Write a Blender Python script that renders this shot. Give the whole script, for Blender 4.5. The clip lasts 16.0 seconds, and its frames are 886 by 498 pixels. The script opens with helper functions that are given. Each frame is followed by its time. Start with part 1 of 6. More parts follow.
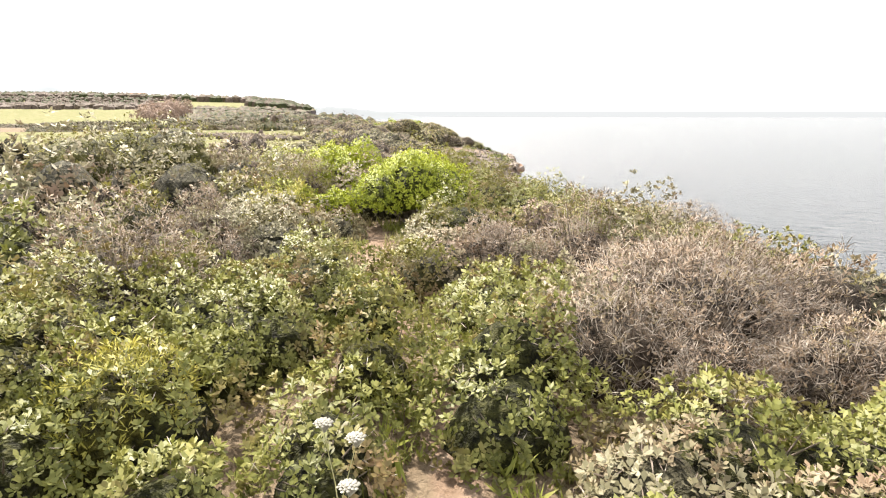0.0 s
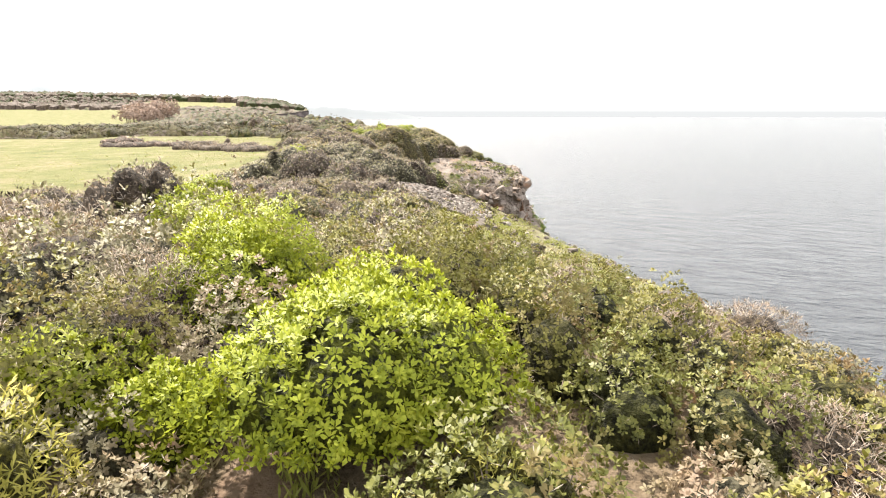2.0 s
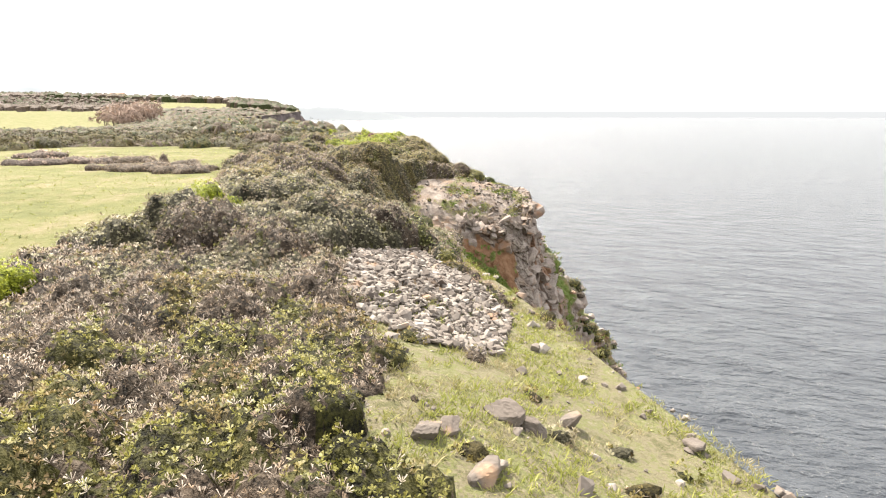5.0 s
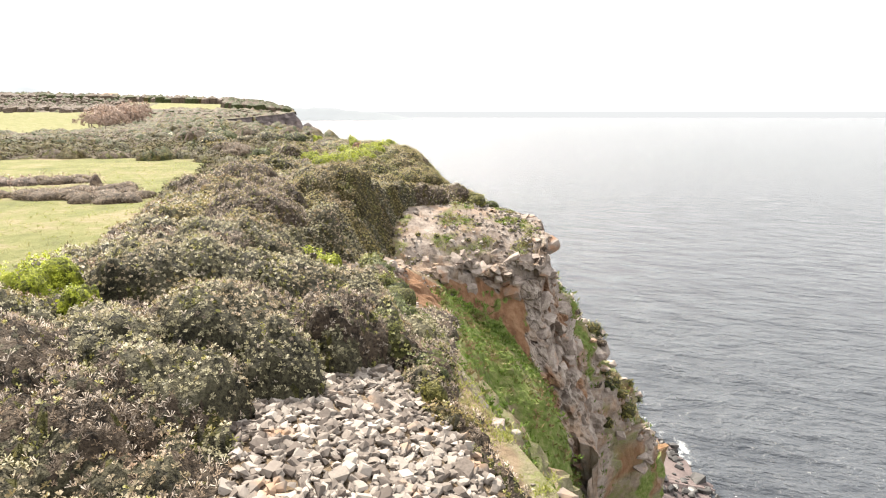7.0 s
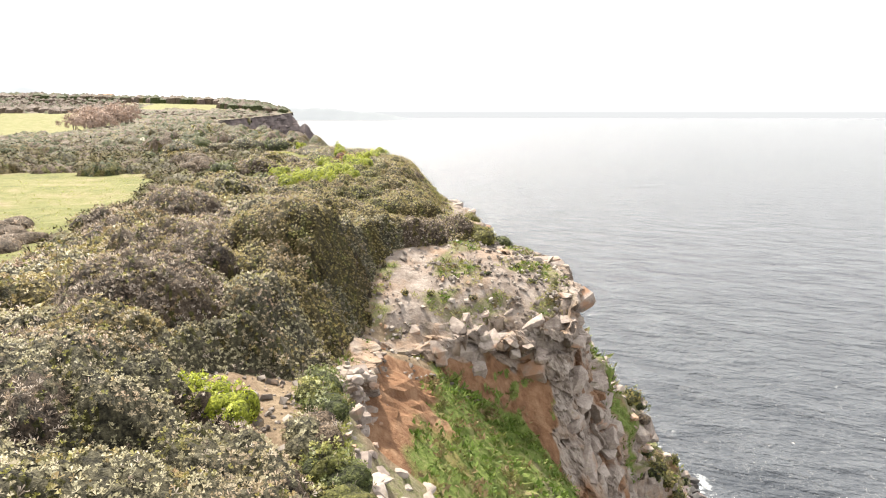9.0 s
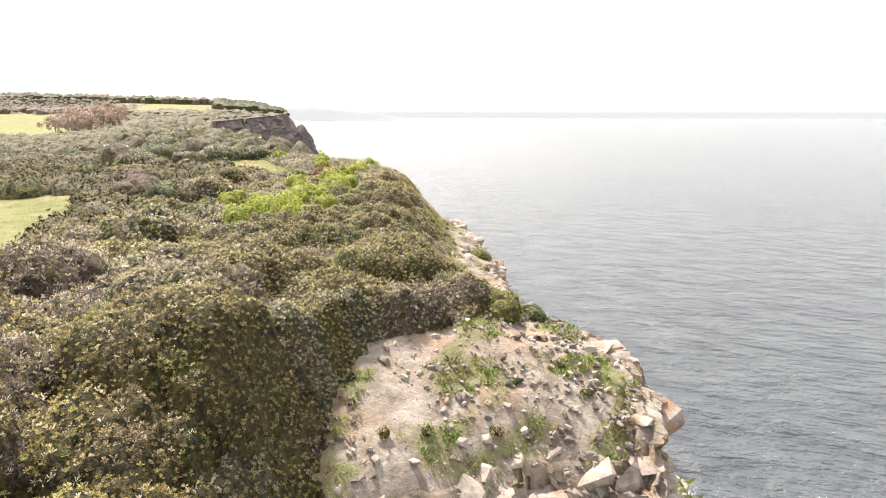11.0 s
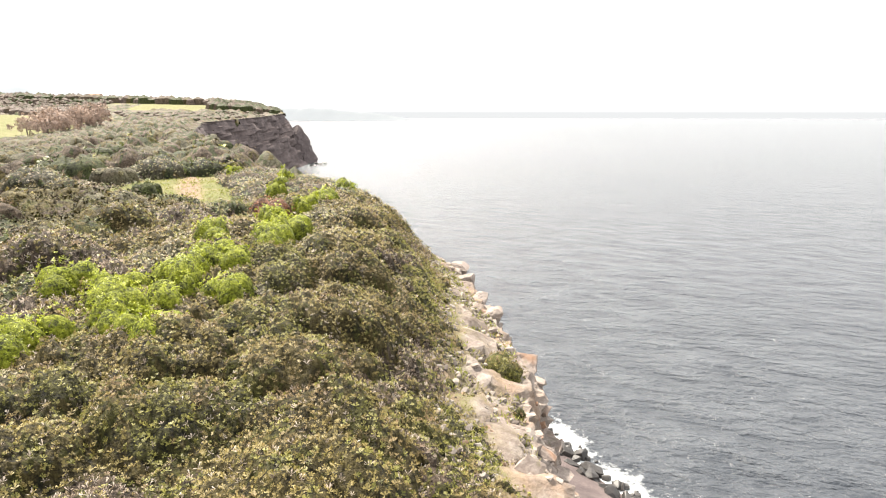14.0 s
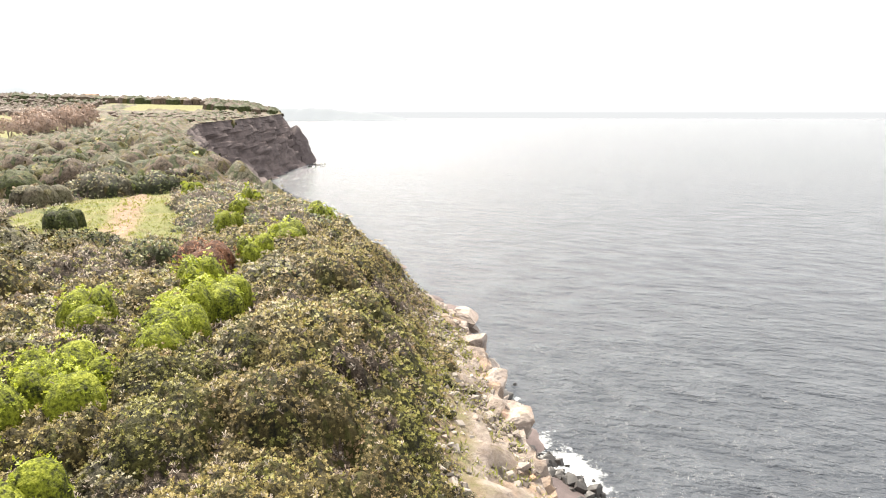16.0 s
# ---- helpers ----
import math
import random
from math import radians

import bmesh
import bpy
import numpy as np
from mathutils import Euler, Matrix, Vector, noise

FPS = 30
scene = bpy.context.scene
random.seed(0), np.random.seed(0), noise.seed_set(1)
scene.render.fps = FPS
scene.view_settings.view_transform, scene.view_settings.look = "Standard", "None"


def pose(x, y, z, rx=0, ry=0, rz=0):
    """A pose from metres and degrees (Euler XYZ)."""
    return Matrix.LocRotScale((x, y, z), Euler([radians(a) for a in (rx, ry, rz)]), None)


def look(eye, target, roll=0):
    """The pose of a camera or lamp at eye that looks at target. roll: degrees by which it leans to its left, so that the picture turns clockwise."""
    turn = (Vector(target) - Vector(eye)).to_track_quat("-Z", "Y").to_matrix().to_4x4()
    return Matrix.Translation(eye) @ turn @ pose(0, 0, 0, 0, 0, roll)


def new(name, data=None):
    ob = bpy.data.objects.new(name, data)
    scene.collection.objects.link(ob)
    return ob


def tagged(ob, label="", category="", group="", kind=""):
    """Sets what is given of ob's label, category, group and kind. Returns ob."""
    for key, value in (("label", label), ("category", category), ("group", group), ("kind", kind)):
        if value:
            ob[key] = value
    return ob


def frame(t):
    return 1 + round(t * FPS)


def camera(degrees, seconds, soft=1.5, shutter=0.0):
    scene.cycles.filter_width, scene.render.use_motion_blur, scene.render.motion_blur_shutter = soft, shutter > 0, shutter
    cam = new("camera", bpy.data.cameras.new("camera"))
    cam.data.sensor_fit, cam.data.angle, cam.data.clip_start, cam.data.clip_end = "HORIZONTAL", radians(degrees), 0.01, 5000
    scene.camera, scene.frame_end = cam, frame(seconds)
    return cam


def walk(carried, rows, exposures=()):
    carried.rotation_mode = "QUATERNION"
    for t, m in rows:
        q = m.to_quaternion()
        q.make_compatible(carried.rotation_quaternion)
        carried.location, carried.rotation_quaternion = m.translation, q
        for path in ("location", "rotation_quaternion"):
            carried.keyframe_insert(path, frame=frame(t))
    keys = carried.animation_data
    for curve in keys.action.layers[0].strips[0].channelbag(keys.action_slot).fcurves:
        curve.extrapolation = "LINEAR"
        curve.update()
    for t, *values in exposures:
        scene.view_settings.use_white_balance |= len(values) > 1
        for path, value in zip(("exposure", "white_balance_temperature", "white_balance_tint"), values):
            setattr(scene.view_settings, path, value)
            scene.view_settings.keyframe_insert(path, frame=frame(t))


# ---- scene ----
# ---- camera: a drone gliding along the clifftop at about four metres a second ----
cam = camera(74.0, 16.0, soft=1.15)
PATH = [
    # seconds, x, y, z, tilt, lean, heading
    (0.0, 0.001, 0.001, 52.001, 76.77, -0.00, 4.59),
    (0.5, -0.116, 2.142, 52.131, 76.79, 0.00, 4.46),
    (1.0, -0.291, 4.232, 52.227, 76.78, 0.00, 4.35),
    (1.5, -0.488, 6.302, 52.351, 76.76, 0.00, 4.22),
    (2.0, -0.642, 8.274, 52.497, 76.75, 0.00, 4.07),
    (2.5, -0.785, 10.192, 52.616, 76.75, 0.00, 3.98),
    (3.0, -0.920, 11.998, 52.710, 76.73, 0.00, 3.89),
    (3.5, -0.984, 13.788, 52.776, 76.76, 0.00, 3.77),
    (4.0, -1.004, 15.625, 52.843, 76.79, 0.00, 3.69),
    (4.5, -1.051, 17.473, 52.948, 76.79, 0.00, 3.62),
    (7.0, -1.321, 27.253, 53.713, 76.79, 0.00, 3.30),
    (7.5, -1.370, 29.427, 53.877, 76.82, -0.00, 3.24),
    (8.0, -1.457, 31.586, 53.976, 76.82, -0.00, 3.20),
    (8.5, -1.583, 33.719, 54.059, 76.84, -0.00, 3.19),
    (9.0, -1.726, 35.903, 54.150, 76.82, -0.00, 3.17),
    (11.5, -2.530, 47.635, 54.600, 76.84, -0.00, 3.01),
    (12.0, -2.652, 49.969, 54.659, 76.83, -0.00, 3.01),
    (12.5, -2.747, 52.296, 54.713, 76.82, -0.00, 2.99),
    (13.0, -2.826, 54.616, 54.777, 76.81, -0.00, 3.00),
    (13.5, -2.939, 56.893, 54.821, 76.82, -0.00, 2.96),
    (14.0, -3.056, 59.143, 54.855, 76.83, -0.00, 2.94),
    (14.5, -3.211, 61.343, 54.902, 76.81, -0.00, 2.94),
    (15.0, -3.362, 63.522, 54.971, 76.83, -0.00, 2.96),
    (15.5, -3.492, 65.727, 55.051, 76.81, -0.00, 2.97),
    (16.0, -3.582, 68.002, 55.138, 76.83, -0.00, 2.95),
]
walk(cam, [(row[0], pose(*row[1:])) for row in PATH])

# ---- light: bright hazy sky, veiled sun ahead and inland ----
scene.view_settings.exposure = 1.23
SUN_FROM = Vector((-0.40, 0.60, 0.90)).normalized()
world = bpy.data.worlds.new("hazy_sky")
scene.world = world
world.use_nodes = True
wn, wl = world.node_tree.nodes, world.node_tree.links
wn.clear()
w_out = wn.new("ShaderNodeOutputWorld")
w_bg = wn.new("ShaderNodeBackground")
w_sky = wn.new("ShaderNodeTexSky")
w_sky.sky_type = "NISHITA"
w_sky.sun_disc = False
w_sky.sun_elevation = math.asin(SUN_FROM.z)
w_sky.sun_rotation = math.atan2(SUN_FROM.x, SUN_FROM.y)
w_sky.dust_density = 6.0
w_sky.air_density = 1.5
w_scale = wn.new("ShaderNodeVectorMath")
w_scale.operation = "SCALE"
w_scale.inputs["Scale"].default_value = 0.10
w_add = wn.new("ShaderNodeMix")
w_add.data_type = "RGBA"
w_add.inputs["Factor"].default_value = 0.80
wl.new(w_sky.outputs[0], w_scale.inputs[0])
wl.new(w_scale.outputs[0], w_add.inputs["A"])
# the veil of haze is brightest low down
w_tc0 = wn.new("ShaderNodeTexCoord")
w_sep0 = wn.new("ShaderNodeSeparateXYZ")
wl.new(w_tc0.outputs["Generated"], w_sep0.inputs[0])
w_low = wn.new("ShaderNodeMapRange")
w_low.interpolation_type = "SMOOTHSTEP"
w_low.inputs["From Min"].default_value = 0.0
w_low.inputs["From Max"].default_value = 0.7
wl.new(w_sep0.outputs["Z"], w_low.inputs["Value"])
w_veil = wn.new("ShaderNodeMix")
w_veil.data_type = "RGBA"
w_veil.inputs["A"].default_value = (1.07, 1.055, 1.03, 1.0)
w_veil.inputs["B"].default_value = (0.80, 0.79, 0.77, 1.0)
wl.new(w_low.outputs[0], w_veil.inputs["Factor"])
wl.new(w_veil.outputs["Result"], w_add.inputs["B"])
# below the skyline the haze over the far sea
w_tc = wn.new("ShaderNodeTexCoord")
w_sep = wn.new("ShaderNodeSeparateXYZ")
wl.new(w_tc.outputs["Generated"], w_sep.inputs[0])
w_map = wn.new("ShaderNodeMapRange")
w_map.inputs["From Min"].default_value = -0.0012
w_map.inputs["From Max"].default_value = 0.0012
wl.new(w_sep.outputs["Z"], w_map.inputs["Value"])
w_sea = wn.new("ShaderNodeMix")
w_sea.data_type = "RGBA"
w_sea.inputs["A"].default_value = (0.375, 0.38, 0.383, 1.0)
wl.new(w_map.outputs[0], w_sea.inputs["Factor"])
wl.new(w_add.outputs["Result"], w_sea.inputs["B"])
wl.new(w_sea.outputs["Result"], w_bg.inputs["Color"])
wl.new(w_bg.outputs[0], w_out.inputs[0])
w_bg.inputs["Strength"].default_value = 1.0

sun_data = bpy.data.lights.new("sun", "SUN")
sun_data.energy = 5.2
sun_data.angle = radians(2.5)
sun_data.color = (1.0, 0.92, 0.80)
sun = new("sun", sun_data)
sun.matrix_world = look((0, 0, 200), Vector((0, 0, 200)) - SUN_FROM)


# ---- materials ----
def material(name, stops, scale=4.0, detail_scale=40.0, rough=0.85, bump=0.3, bump_size=0.02, by="Object",
             island=0.0, translucent=0.0, patches=None, metallic=0.0, spec=0.5, stretch=(1, 1, 1)):
    """Layered noise through a colour ramp; island: share of the ramp ruled by each piece's own chance."""
    m = bpy.data.materials.new(name)
    m.use_nodes = True
    n, l = m.node_tree.nodes, m.node_tree.links
    n.clear()
    out = n.new("ShaderNodeOutputMaterial")
    bsdf = n.new("ShaderNodeBsdfPrincipled")
    bsdf.inputs["Roughness"].default_value = rough
    bsdf.inputs["Metallic"].default_value = metallic
    bsdf.inputs["Specular IOR Level"].default_value = spec
    geo = n.new("ShaderNodeNewGeometry")
    mp = n.new("ShaderNodeMapping")
    mp.inputs["Scale"].default_value = stretch
    l.new(geo.outputs["Position"], mp.inputs["Vector"])
    big = n.new("ShaderNodeTexNoise")
    big.inputs["Scale"].default_value = scale
    big.inputs["Detail"].default_value = 5.0
    big.inputs["Roughness"].default_value = 0.65
    fine = n.new("ShaderNodeTexNoise")
    fine.inputs["Scale"].default_value = detail_scale
    fine.inputs["Detail"].default_value = 4.0
    l.new(mp.outputs[0], big.inputs["Vector"])
    l.new(mp.outputs[0], fine.inputs["Vector"])
    mixv = n.new("ShaderNodeMix")
    mixv.inputs["Factor"].default_value = 0.35
    l.new(big.outputs["Fac"], mixv.inputs["A"])
    l.new(fine.outputs["Fac"], mixv.inputs["B"])
    value = mixv.outputs["Result"]
    if island > 0:
        mi = n.new("ShaderNodeMix")
        mi.inputs["Factor"].default_value = island
        l.new(value, mi.inputs["A"])
        l.new(geo.outputs["Random Per Island"], mi.inputs["B"])
        value = mi.outputs["Result"]
    ramp = n.new("ShaderNodeValToRGB")
    els = ramp.color_ramp.elements
    while len(els) < len(stops):
        els.new(0.5)
    for e, (p, c) in zip(els, stops):
        e.position = p
        e.color = (*c, 1)
    l.new(value, ramp.inputs["Fac"])
    colour = ramp.outputs["Color"]
    if patches:
        for (pscale, lo, hi, pc) in patches:
            pn = n.new("ShaderNodeTexNoise")
            pn.inputs["Scale"].default_value = pscale
            pn.inputs["Detail"].default_value = 4.0
            l.new(geo.outputs["Position"], pn.inputs["Vector"])
            pr = n.new("ShaderNodeMapRange")
            pr.inputs["From Min"].default_value = lo
            pr.inputs["From Max"].default_value = hi
            l.new(pn.outputs["Fac"], pr.inputs["Value"])
            pm = n.new("ShaderNodeMix")
            pm.data_type = "RGBA"
            pm.inputs["B"].default_value = (*pc, 1)
            l.new(pr.outputs[0], pm.inputs["Factor"])
            l.new(colour, pm.inputs["A"])
            colour = pm.outputs["Result"]
    l.new(colour, bsdf.inputs["Base Color"])
    if bump > 0:
        b = n.new("ShaderNodeBump")
        b.inputs["Strength"].default_value = bump
        b.inputs["Distance"].default_value = bump_size
        l.new(mixv.outputs["Result"], b.inputs["Height"])
        l.new(b.outputs[0], bsdf.inputs["Normal"])
    if translucent > 0:
        tr = n.new("ShaderNodeBsdfTranslucent")
        l.new(colour, tr.inputs["Color"])
        ms = n.new("ShaderNodeMixShader")
        ms.inputs[0].default_value = translucent
        l.new(bsdf.outputs[0], ms.inputs[1])
        l.new(tr.outputs[0], ms.inputs[2])
        l.new(ms.outputs[0], out.inputs[0])
    else:
        l.new(bsdf.outputs[0], out.inputs[0])
    return m


LEAF_TINTS = {}


def leafy(name, lo, mid, hi, rough=0.45, patch=None):
    """Leaves: each leaf its own shade, with drifts of another tint through the stand."""
    LEAF_TINTS[name] = (lo, mid, hi, rough, patch)
    return material(name, [(0.30, lo), (0.5, mid), (0.70, hi)], 1.3, 11, rough, 0, island=0.24, translucent=0.25,
                    patches=[patch] if patch else None, spec=0.3)


LEAF = {
    "olive": leafy("olive_green_leaves", (0.072, 0.081, 0.02), (0.182, 0.19, 0.046), (0.285, 0.272, 0.09), 0.48, (0.9, 0.55, 0.72, (0.268, 0.177, 0.092))),
    "moss": leafy("yellow_green_leaves", (0.062, 0.064, 0.014), (0.205, 0.196, 0.044), (0.31, 0.28, 0.09), 0.52, (0.8, 0.52, 0.68, (0.228, 0.153, 0.081))),
    "silver": leafy("grey_green_leaves", (0.105, 0.10, 0.05), (0.27, 0.245, 0.145), (0.35, 0.32, 0.215), 0.52, (0.7, 0.5, 0.7, (0.259, 0.176, 0.121))),
    "heath": leafy("brown_heath_twigs", (0.11, 0.077, 0.05), (0.275, 0.20, 0.138), (0.37, 0.287, 0.213), 0.75, (1.1, 0.55, 0.72, (0.174, 0.157, 0.050))),
    "mixed": leafy("green_and_russet_leaves", (0.097, 0.08, 0.023), (0.25, 0.20, 0.063), (0.31, 0.25, 0.10), 0.52, (0.55, 0.46, 0.66, (0.194, 0.134, 0.069))),
    "dark": leafy("dark_green_leaves", (0.054, 0.071, 0.023), (0.114, 0.136, 0.04), (0.217, 0.224, 0.075), 0.50),
    "lime": leafy("lime_green_leaves", (0.10, 0.132, 0.011), (0.325, 0.372, 0.026), (0.46, 0.475, 0.055), 0.50),
    "feather": leafy("feathery_yellow_green_needles", (0.161, 0.159, 0.023), (0.335, 0.313, 0.057), (0.509, 0.448, 0.115), 0.6),
    "russet": leafy("russet_dry_leaves", (0.125, 0.05, 0.025), (0.274, 0.116, 0.059), (0.41, 0.211, 0.117), 0.7),
    "wood": leafy("bare_winter_twigs", (0.17, 0.12, 0.095), (0.36, 0.27, 0.22), (0.43, 0.34, 0.28), 0.8),
}


def canopy(name, lo, mid, hi, patch, deep=1.0):
    """The same foliage where it closes to a canopy: fine leaf mottling over broader drifts, deeply uneven, the shade
    between leaves painted in.
    """
    m = bpy.data.materials.new(name)
    m.use_nodes = True
    n, l = m.node_tree.nodes, m.node_tree.links
    bsdf = n["Principled BSDF"]
    bsdf.inputs["Roughness"].default_value = 0.75
    bsdf.inputs["Specular IOR Level"].default_value = 0.2
    geo = n.new("ShaderNodeNewGeometry")

    def noise_at(scale, detail, rough):
        t = n.new("ShaderNodeTexNoise")
        t.inputs["Scale"].default_value = scale
        t.inputs["Detail"].default_value = detail
        t.inputs["Roughness"].default_value = rough
        l.new(geo.outputs["Position"], t.inputs["Vector"])
        return t.outputs["Fac"]

    broad, spray, leaf = noise_at(0.8, 5, 0.7), noise_at(4.5, 5, 0.7), noise_at(17, 3, 0.7)
    v = None
    for f, w in ((broad, 0.22), (spray, 0.38), (leaf, 0.40)):
        k = n.new("ShaderNodeMath")
        k.operation = "MULTIPLY_ADD"
        l.new(f, k.inputs[0])
        k.inputs[1].default_value = w
        if v is None:
            k.inputs[2].default_value = 0.0
        else:
            l.new(v, k.inputs[2])
        v = k.outputs[0]
    # the ramp's low stops paint dark gaps between the sprays
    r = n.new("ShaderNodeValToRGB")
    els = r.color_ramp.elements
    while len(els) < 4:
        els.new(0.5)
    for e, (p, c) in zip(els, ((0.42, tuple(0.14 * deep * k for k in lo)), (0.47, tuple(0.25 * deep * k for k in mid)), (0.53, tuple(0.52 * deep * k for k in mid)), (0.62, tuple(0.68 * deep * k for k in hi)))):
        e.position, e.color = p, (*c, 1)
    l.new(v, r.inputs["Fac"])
    colour = r.outputs["Color"]
    if patch:
        pr = n.new("ShaderNodeMapRange")
        pr.inputs["From Min"].default_value, pr.inputs["From Max"].default_value = patch[1], patch[2] + 0.06
        l.new(noise_at(patch[0] * 1.3, 5, 0.6), pr.inputs["Value"])
        mul = n.new("ShaderNodeMath")
        mul.operation = "MULTIPLY"
        l.new(pr.outputs[0], mul.inputs[0])
        mul.inputs[1].default_value = 0.75
        mx = n.new("ShaderNodeMix")
        mx.data_type, mx.blend_type = "RGBA", "MIX"
        pc = n.new("ShaderNodeMix")
        pc.data_type, pc.blend_type = "RGBA", "MULTIPLY"
        pc.inputs["Factor"].default_value = 1.0
        pc.inputs["B"].default_value = tuple(min(1.0, a / max(b, 1e-3) * 0.8) for a, b in zip(patch[3], mid)) + (1,)
        l.new(colour, pc.inputs["A"])
        l.new(mul.outputs[0], mx.inputs["Factor"])
        l.new(colour, mx.inputs["A"])
        l.new(pc.outputs["Result"], mx.inputs["B"])
        colour = mx.outputs["Result"]
    l.new(colour, bsdf.inputs["Base Color"])
    bump = n.new("ShaderNodeBump")
    bump.inputs["Strength"].default_value = 1.0
    bump.inputs["Distance"].default_value = 0.16
    l.new(v, bump.inputs["Height"])
    l.new(bump.outputs[0], bsdf.inputs["Normal"])
    return m


# leaf tints darkened as painted shade inside a bush, under the outer sprays
INNER_SHADE = {k: canopy(m.name + "_inner", LEAF_TINTS[m.name][0], LEAF_TINTS[m.name][1], LEAF_TINTS[m.name][2], None, 0.42) for k, m in LEAF.items()}
# closed canopy: the same ramp, its low end painting shade into hollows
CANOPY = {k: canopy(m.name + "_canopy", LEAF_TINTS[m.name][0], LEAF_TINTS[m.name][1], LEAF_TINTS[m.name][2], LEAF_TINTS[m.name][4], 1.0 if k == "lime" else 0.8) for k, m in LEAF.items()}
TWIG = material("dry_twigs", [(0.3, (0.14, 0.105, 0.08)), (0.5, (0.26, 0.21, 0.17)), (0.7, (0.42, 0.36, 0.30))], 3, 30, 0.85, 0, island=0.6)
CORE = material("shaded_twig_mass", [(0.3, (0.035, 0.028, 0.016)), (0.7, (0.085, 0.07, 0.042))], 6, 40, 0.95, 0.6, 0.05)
STEM = material("bush_stem_bark", [(0.3, (0.11, 0.085, 0.065)), (0.7, (0.27, 0.22, 0.18))], 12, 60, 0.9, 0.4, 0.01)
GRASS_BLADE = leafy("grass_blades", (0.15, 0.17, 0.03), (0.30, 0.32, 0.07), (0.46, 0.43, 0.17), 0.6, (0.8, 0.5, 0.62, (0.38, 0.33, 0.19)))
WEED = leafy("rank_green_weeds", (0.06, 0.10, 0.015), (0.115, 0.18, 0.03), (0.20, 0.25, 0.06), 0.6, (0.9, 0.47, 0.60, (0.19, 0.14, 0.07)))
ROCK = material("weathered_cliff_rock", [(0.30, (0.10, 0.08, 0.067)), (0.46, (0.23, 0.187, 0.162)), (0.60, (0.33, 0.283, 0.248)), (0.8, (0.43, 0.385, 0.345))], 1.3, 11, 0.9, 0.8, 0.06,
                patches=[(0.9, 0.56, 0.68, (0.27, 0.16, 0.10)), (3.5, 0.6, 0.7, (0.20, 0.17, 0.12))])
STONE = material("pale_loose_stone", [(0.30, (0.10, 0.08, 0.068)), (0.5, (0.19, 0.162, 0.14)), (0.7, (0.31, 0.275, 0.243))], 1.6, 22, 0.9, 0.5, 0.02, island=0.45,
                 patches=[(1.4, 0.6, 0.72, (0.34, 0.22, 0.14))])
WET = material("wet_black_rock", [(0.3, (0.018, 0.016, 0.015)), (0.6, (0.05, 0.045, 0.042)), (0.85, (0.11, 0.10, 0.09))], 1.5, 9, 0.45, 0.7, 0.06)


# ---- the lie of the land ----
def curve(y, keys):
    ks = np.array(keys, float)
    y = np.asarray(y, float)
    return sum(np.interp(y + d, ks[:, 0], ks[:, 1]) for d in (-1.6, -0.8, 0, 0.8, 1.6)) / 5


RIM_X = [(-60, 10), (0, 7.0), (10, 5.0), (15, 4.0), (21, 3.7), (25, 3.7), (27.5, 3.0), (30, 2.1), (34.4, 0.4), (36, -0.4), (38, -1.2), (42, -2.9), (46, -4.3), (50, -5.0), (54, -3.6),
         (56.5, 0.6), (60.5, 2.7), (62.5, 1.2), (66, 0.0), (69, -0.9), (72, -1.3), (75, -1.3), (78, -1.1), (84, -1.9), (97, -4.2), (105, -10), (115, -16), (131, -27),
         (157, -43), (196, -65), (300, -120), (450, -185), (533, -190), (684, -205), (760, -228), (900, -330), (1300, -700)]
RIM_Z = [(-60, 47), (0, 49.0), (8, 49.3), (12, 49.2), (16, 49.35), (21, 48.3), (26, 47.7), (36, 48.0), (46, 48.5), (48, 48.2), (50, 47.3), (54, 46.6), (57, 46.4), (60, 46.6),
         (63, 47.2), (68, 47.3), (78, 46.3), (97, 44.8), (115, 46), (196, 47), (450, 48), (620, 51), (684, 53), (1300, 53)]
SHORE_X = [(-60, 60), (40, 40), (60, 32), (85, 32), (100, 33), (116, 31), (128, 26), (134, 20), (146, 11.5), (160, 7.5), (174, 3.5), (189, 1), (225, -11), (318, -55), (349, -72), (441, -125),
           (533, -172), (684, -186), (760, -206), (900, -290), (1300, -660)]
# metres out per metre of fall on the upper cliff, and how far down that holds
LEAN = [(-60, 0.8), (30, 0.8), (38, 0.55), (46, 0.7), (50, 1.0), (54, 0.95), (56.5, 0.35), (60, 0.28), (62, 0.6), (64, 0.78), (68, 0.7), (73, 0.35), (100, 0.3), (150, 0.4), (450, 0.35), (1300, 0.35)]
HOLD = [(-60, 10), (50, 8), (60, 12), (64, 13), (72, 24), (100, 24), (140, 14), (450, 30), (1300, 30)]


def cells(p, size, seed=0):
    """Worley cells, in vector form: each point's cell value and the gap between nearest and second nearest centre."""
    q = np.asarray(p, float) / size
    base = np.floor(q).astype(np.int64)
    best = np.full(len(q), 9.0)
    second = np.full(len(q), 9.0)
    value = np.zeros(len(q))
    for dx in (-1, 0, 1):
        for dy in (-1, 0, 1):
            for dz in (-1, 0, 1):
                c = base + (dx, dy, dz)
                h = (c[:, 0] * 73856093) ^ (c[:, 1] * 19349663) ^ (c[:, 2] * 83492791) ^ (seed * 2654435)
                r = [((h * k) % 100003) / 100003.0 for k in (1, 7919, 104729, 1299709)]
                d = np.sqrt((c[:, 0] + r[0] - q[:, 0]) ** 2 + (c[:, 1] + r[1] - q[:, 1]) ** 2 + (c[:, 2] + r[2] - q[:, 2]) ** 2)
                near = d < best
                second = np.where(near, best, np.minimum(second, d))
                value = np.where(near, r[3], value)
                best = np.where(near, d, best)
    return value, second - best


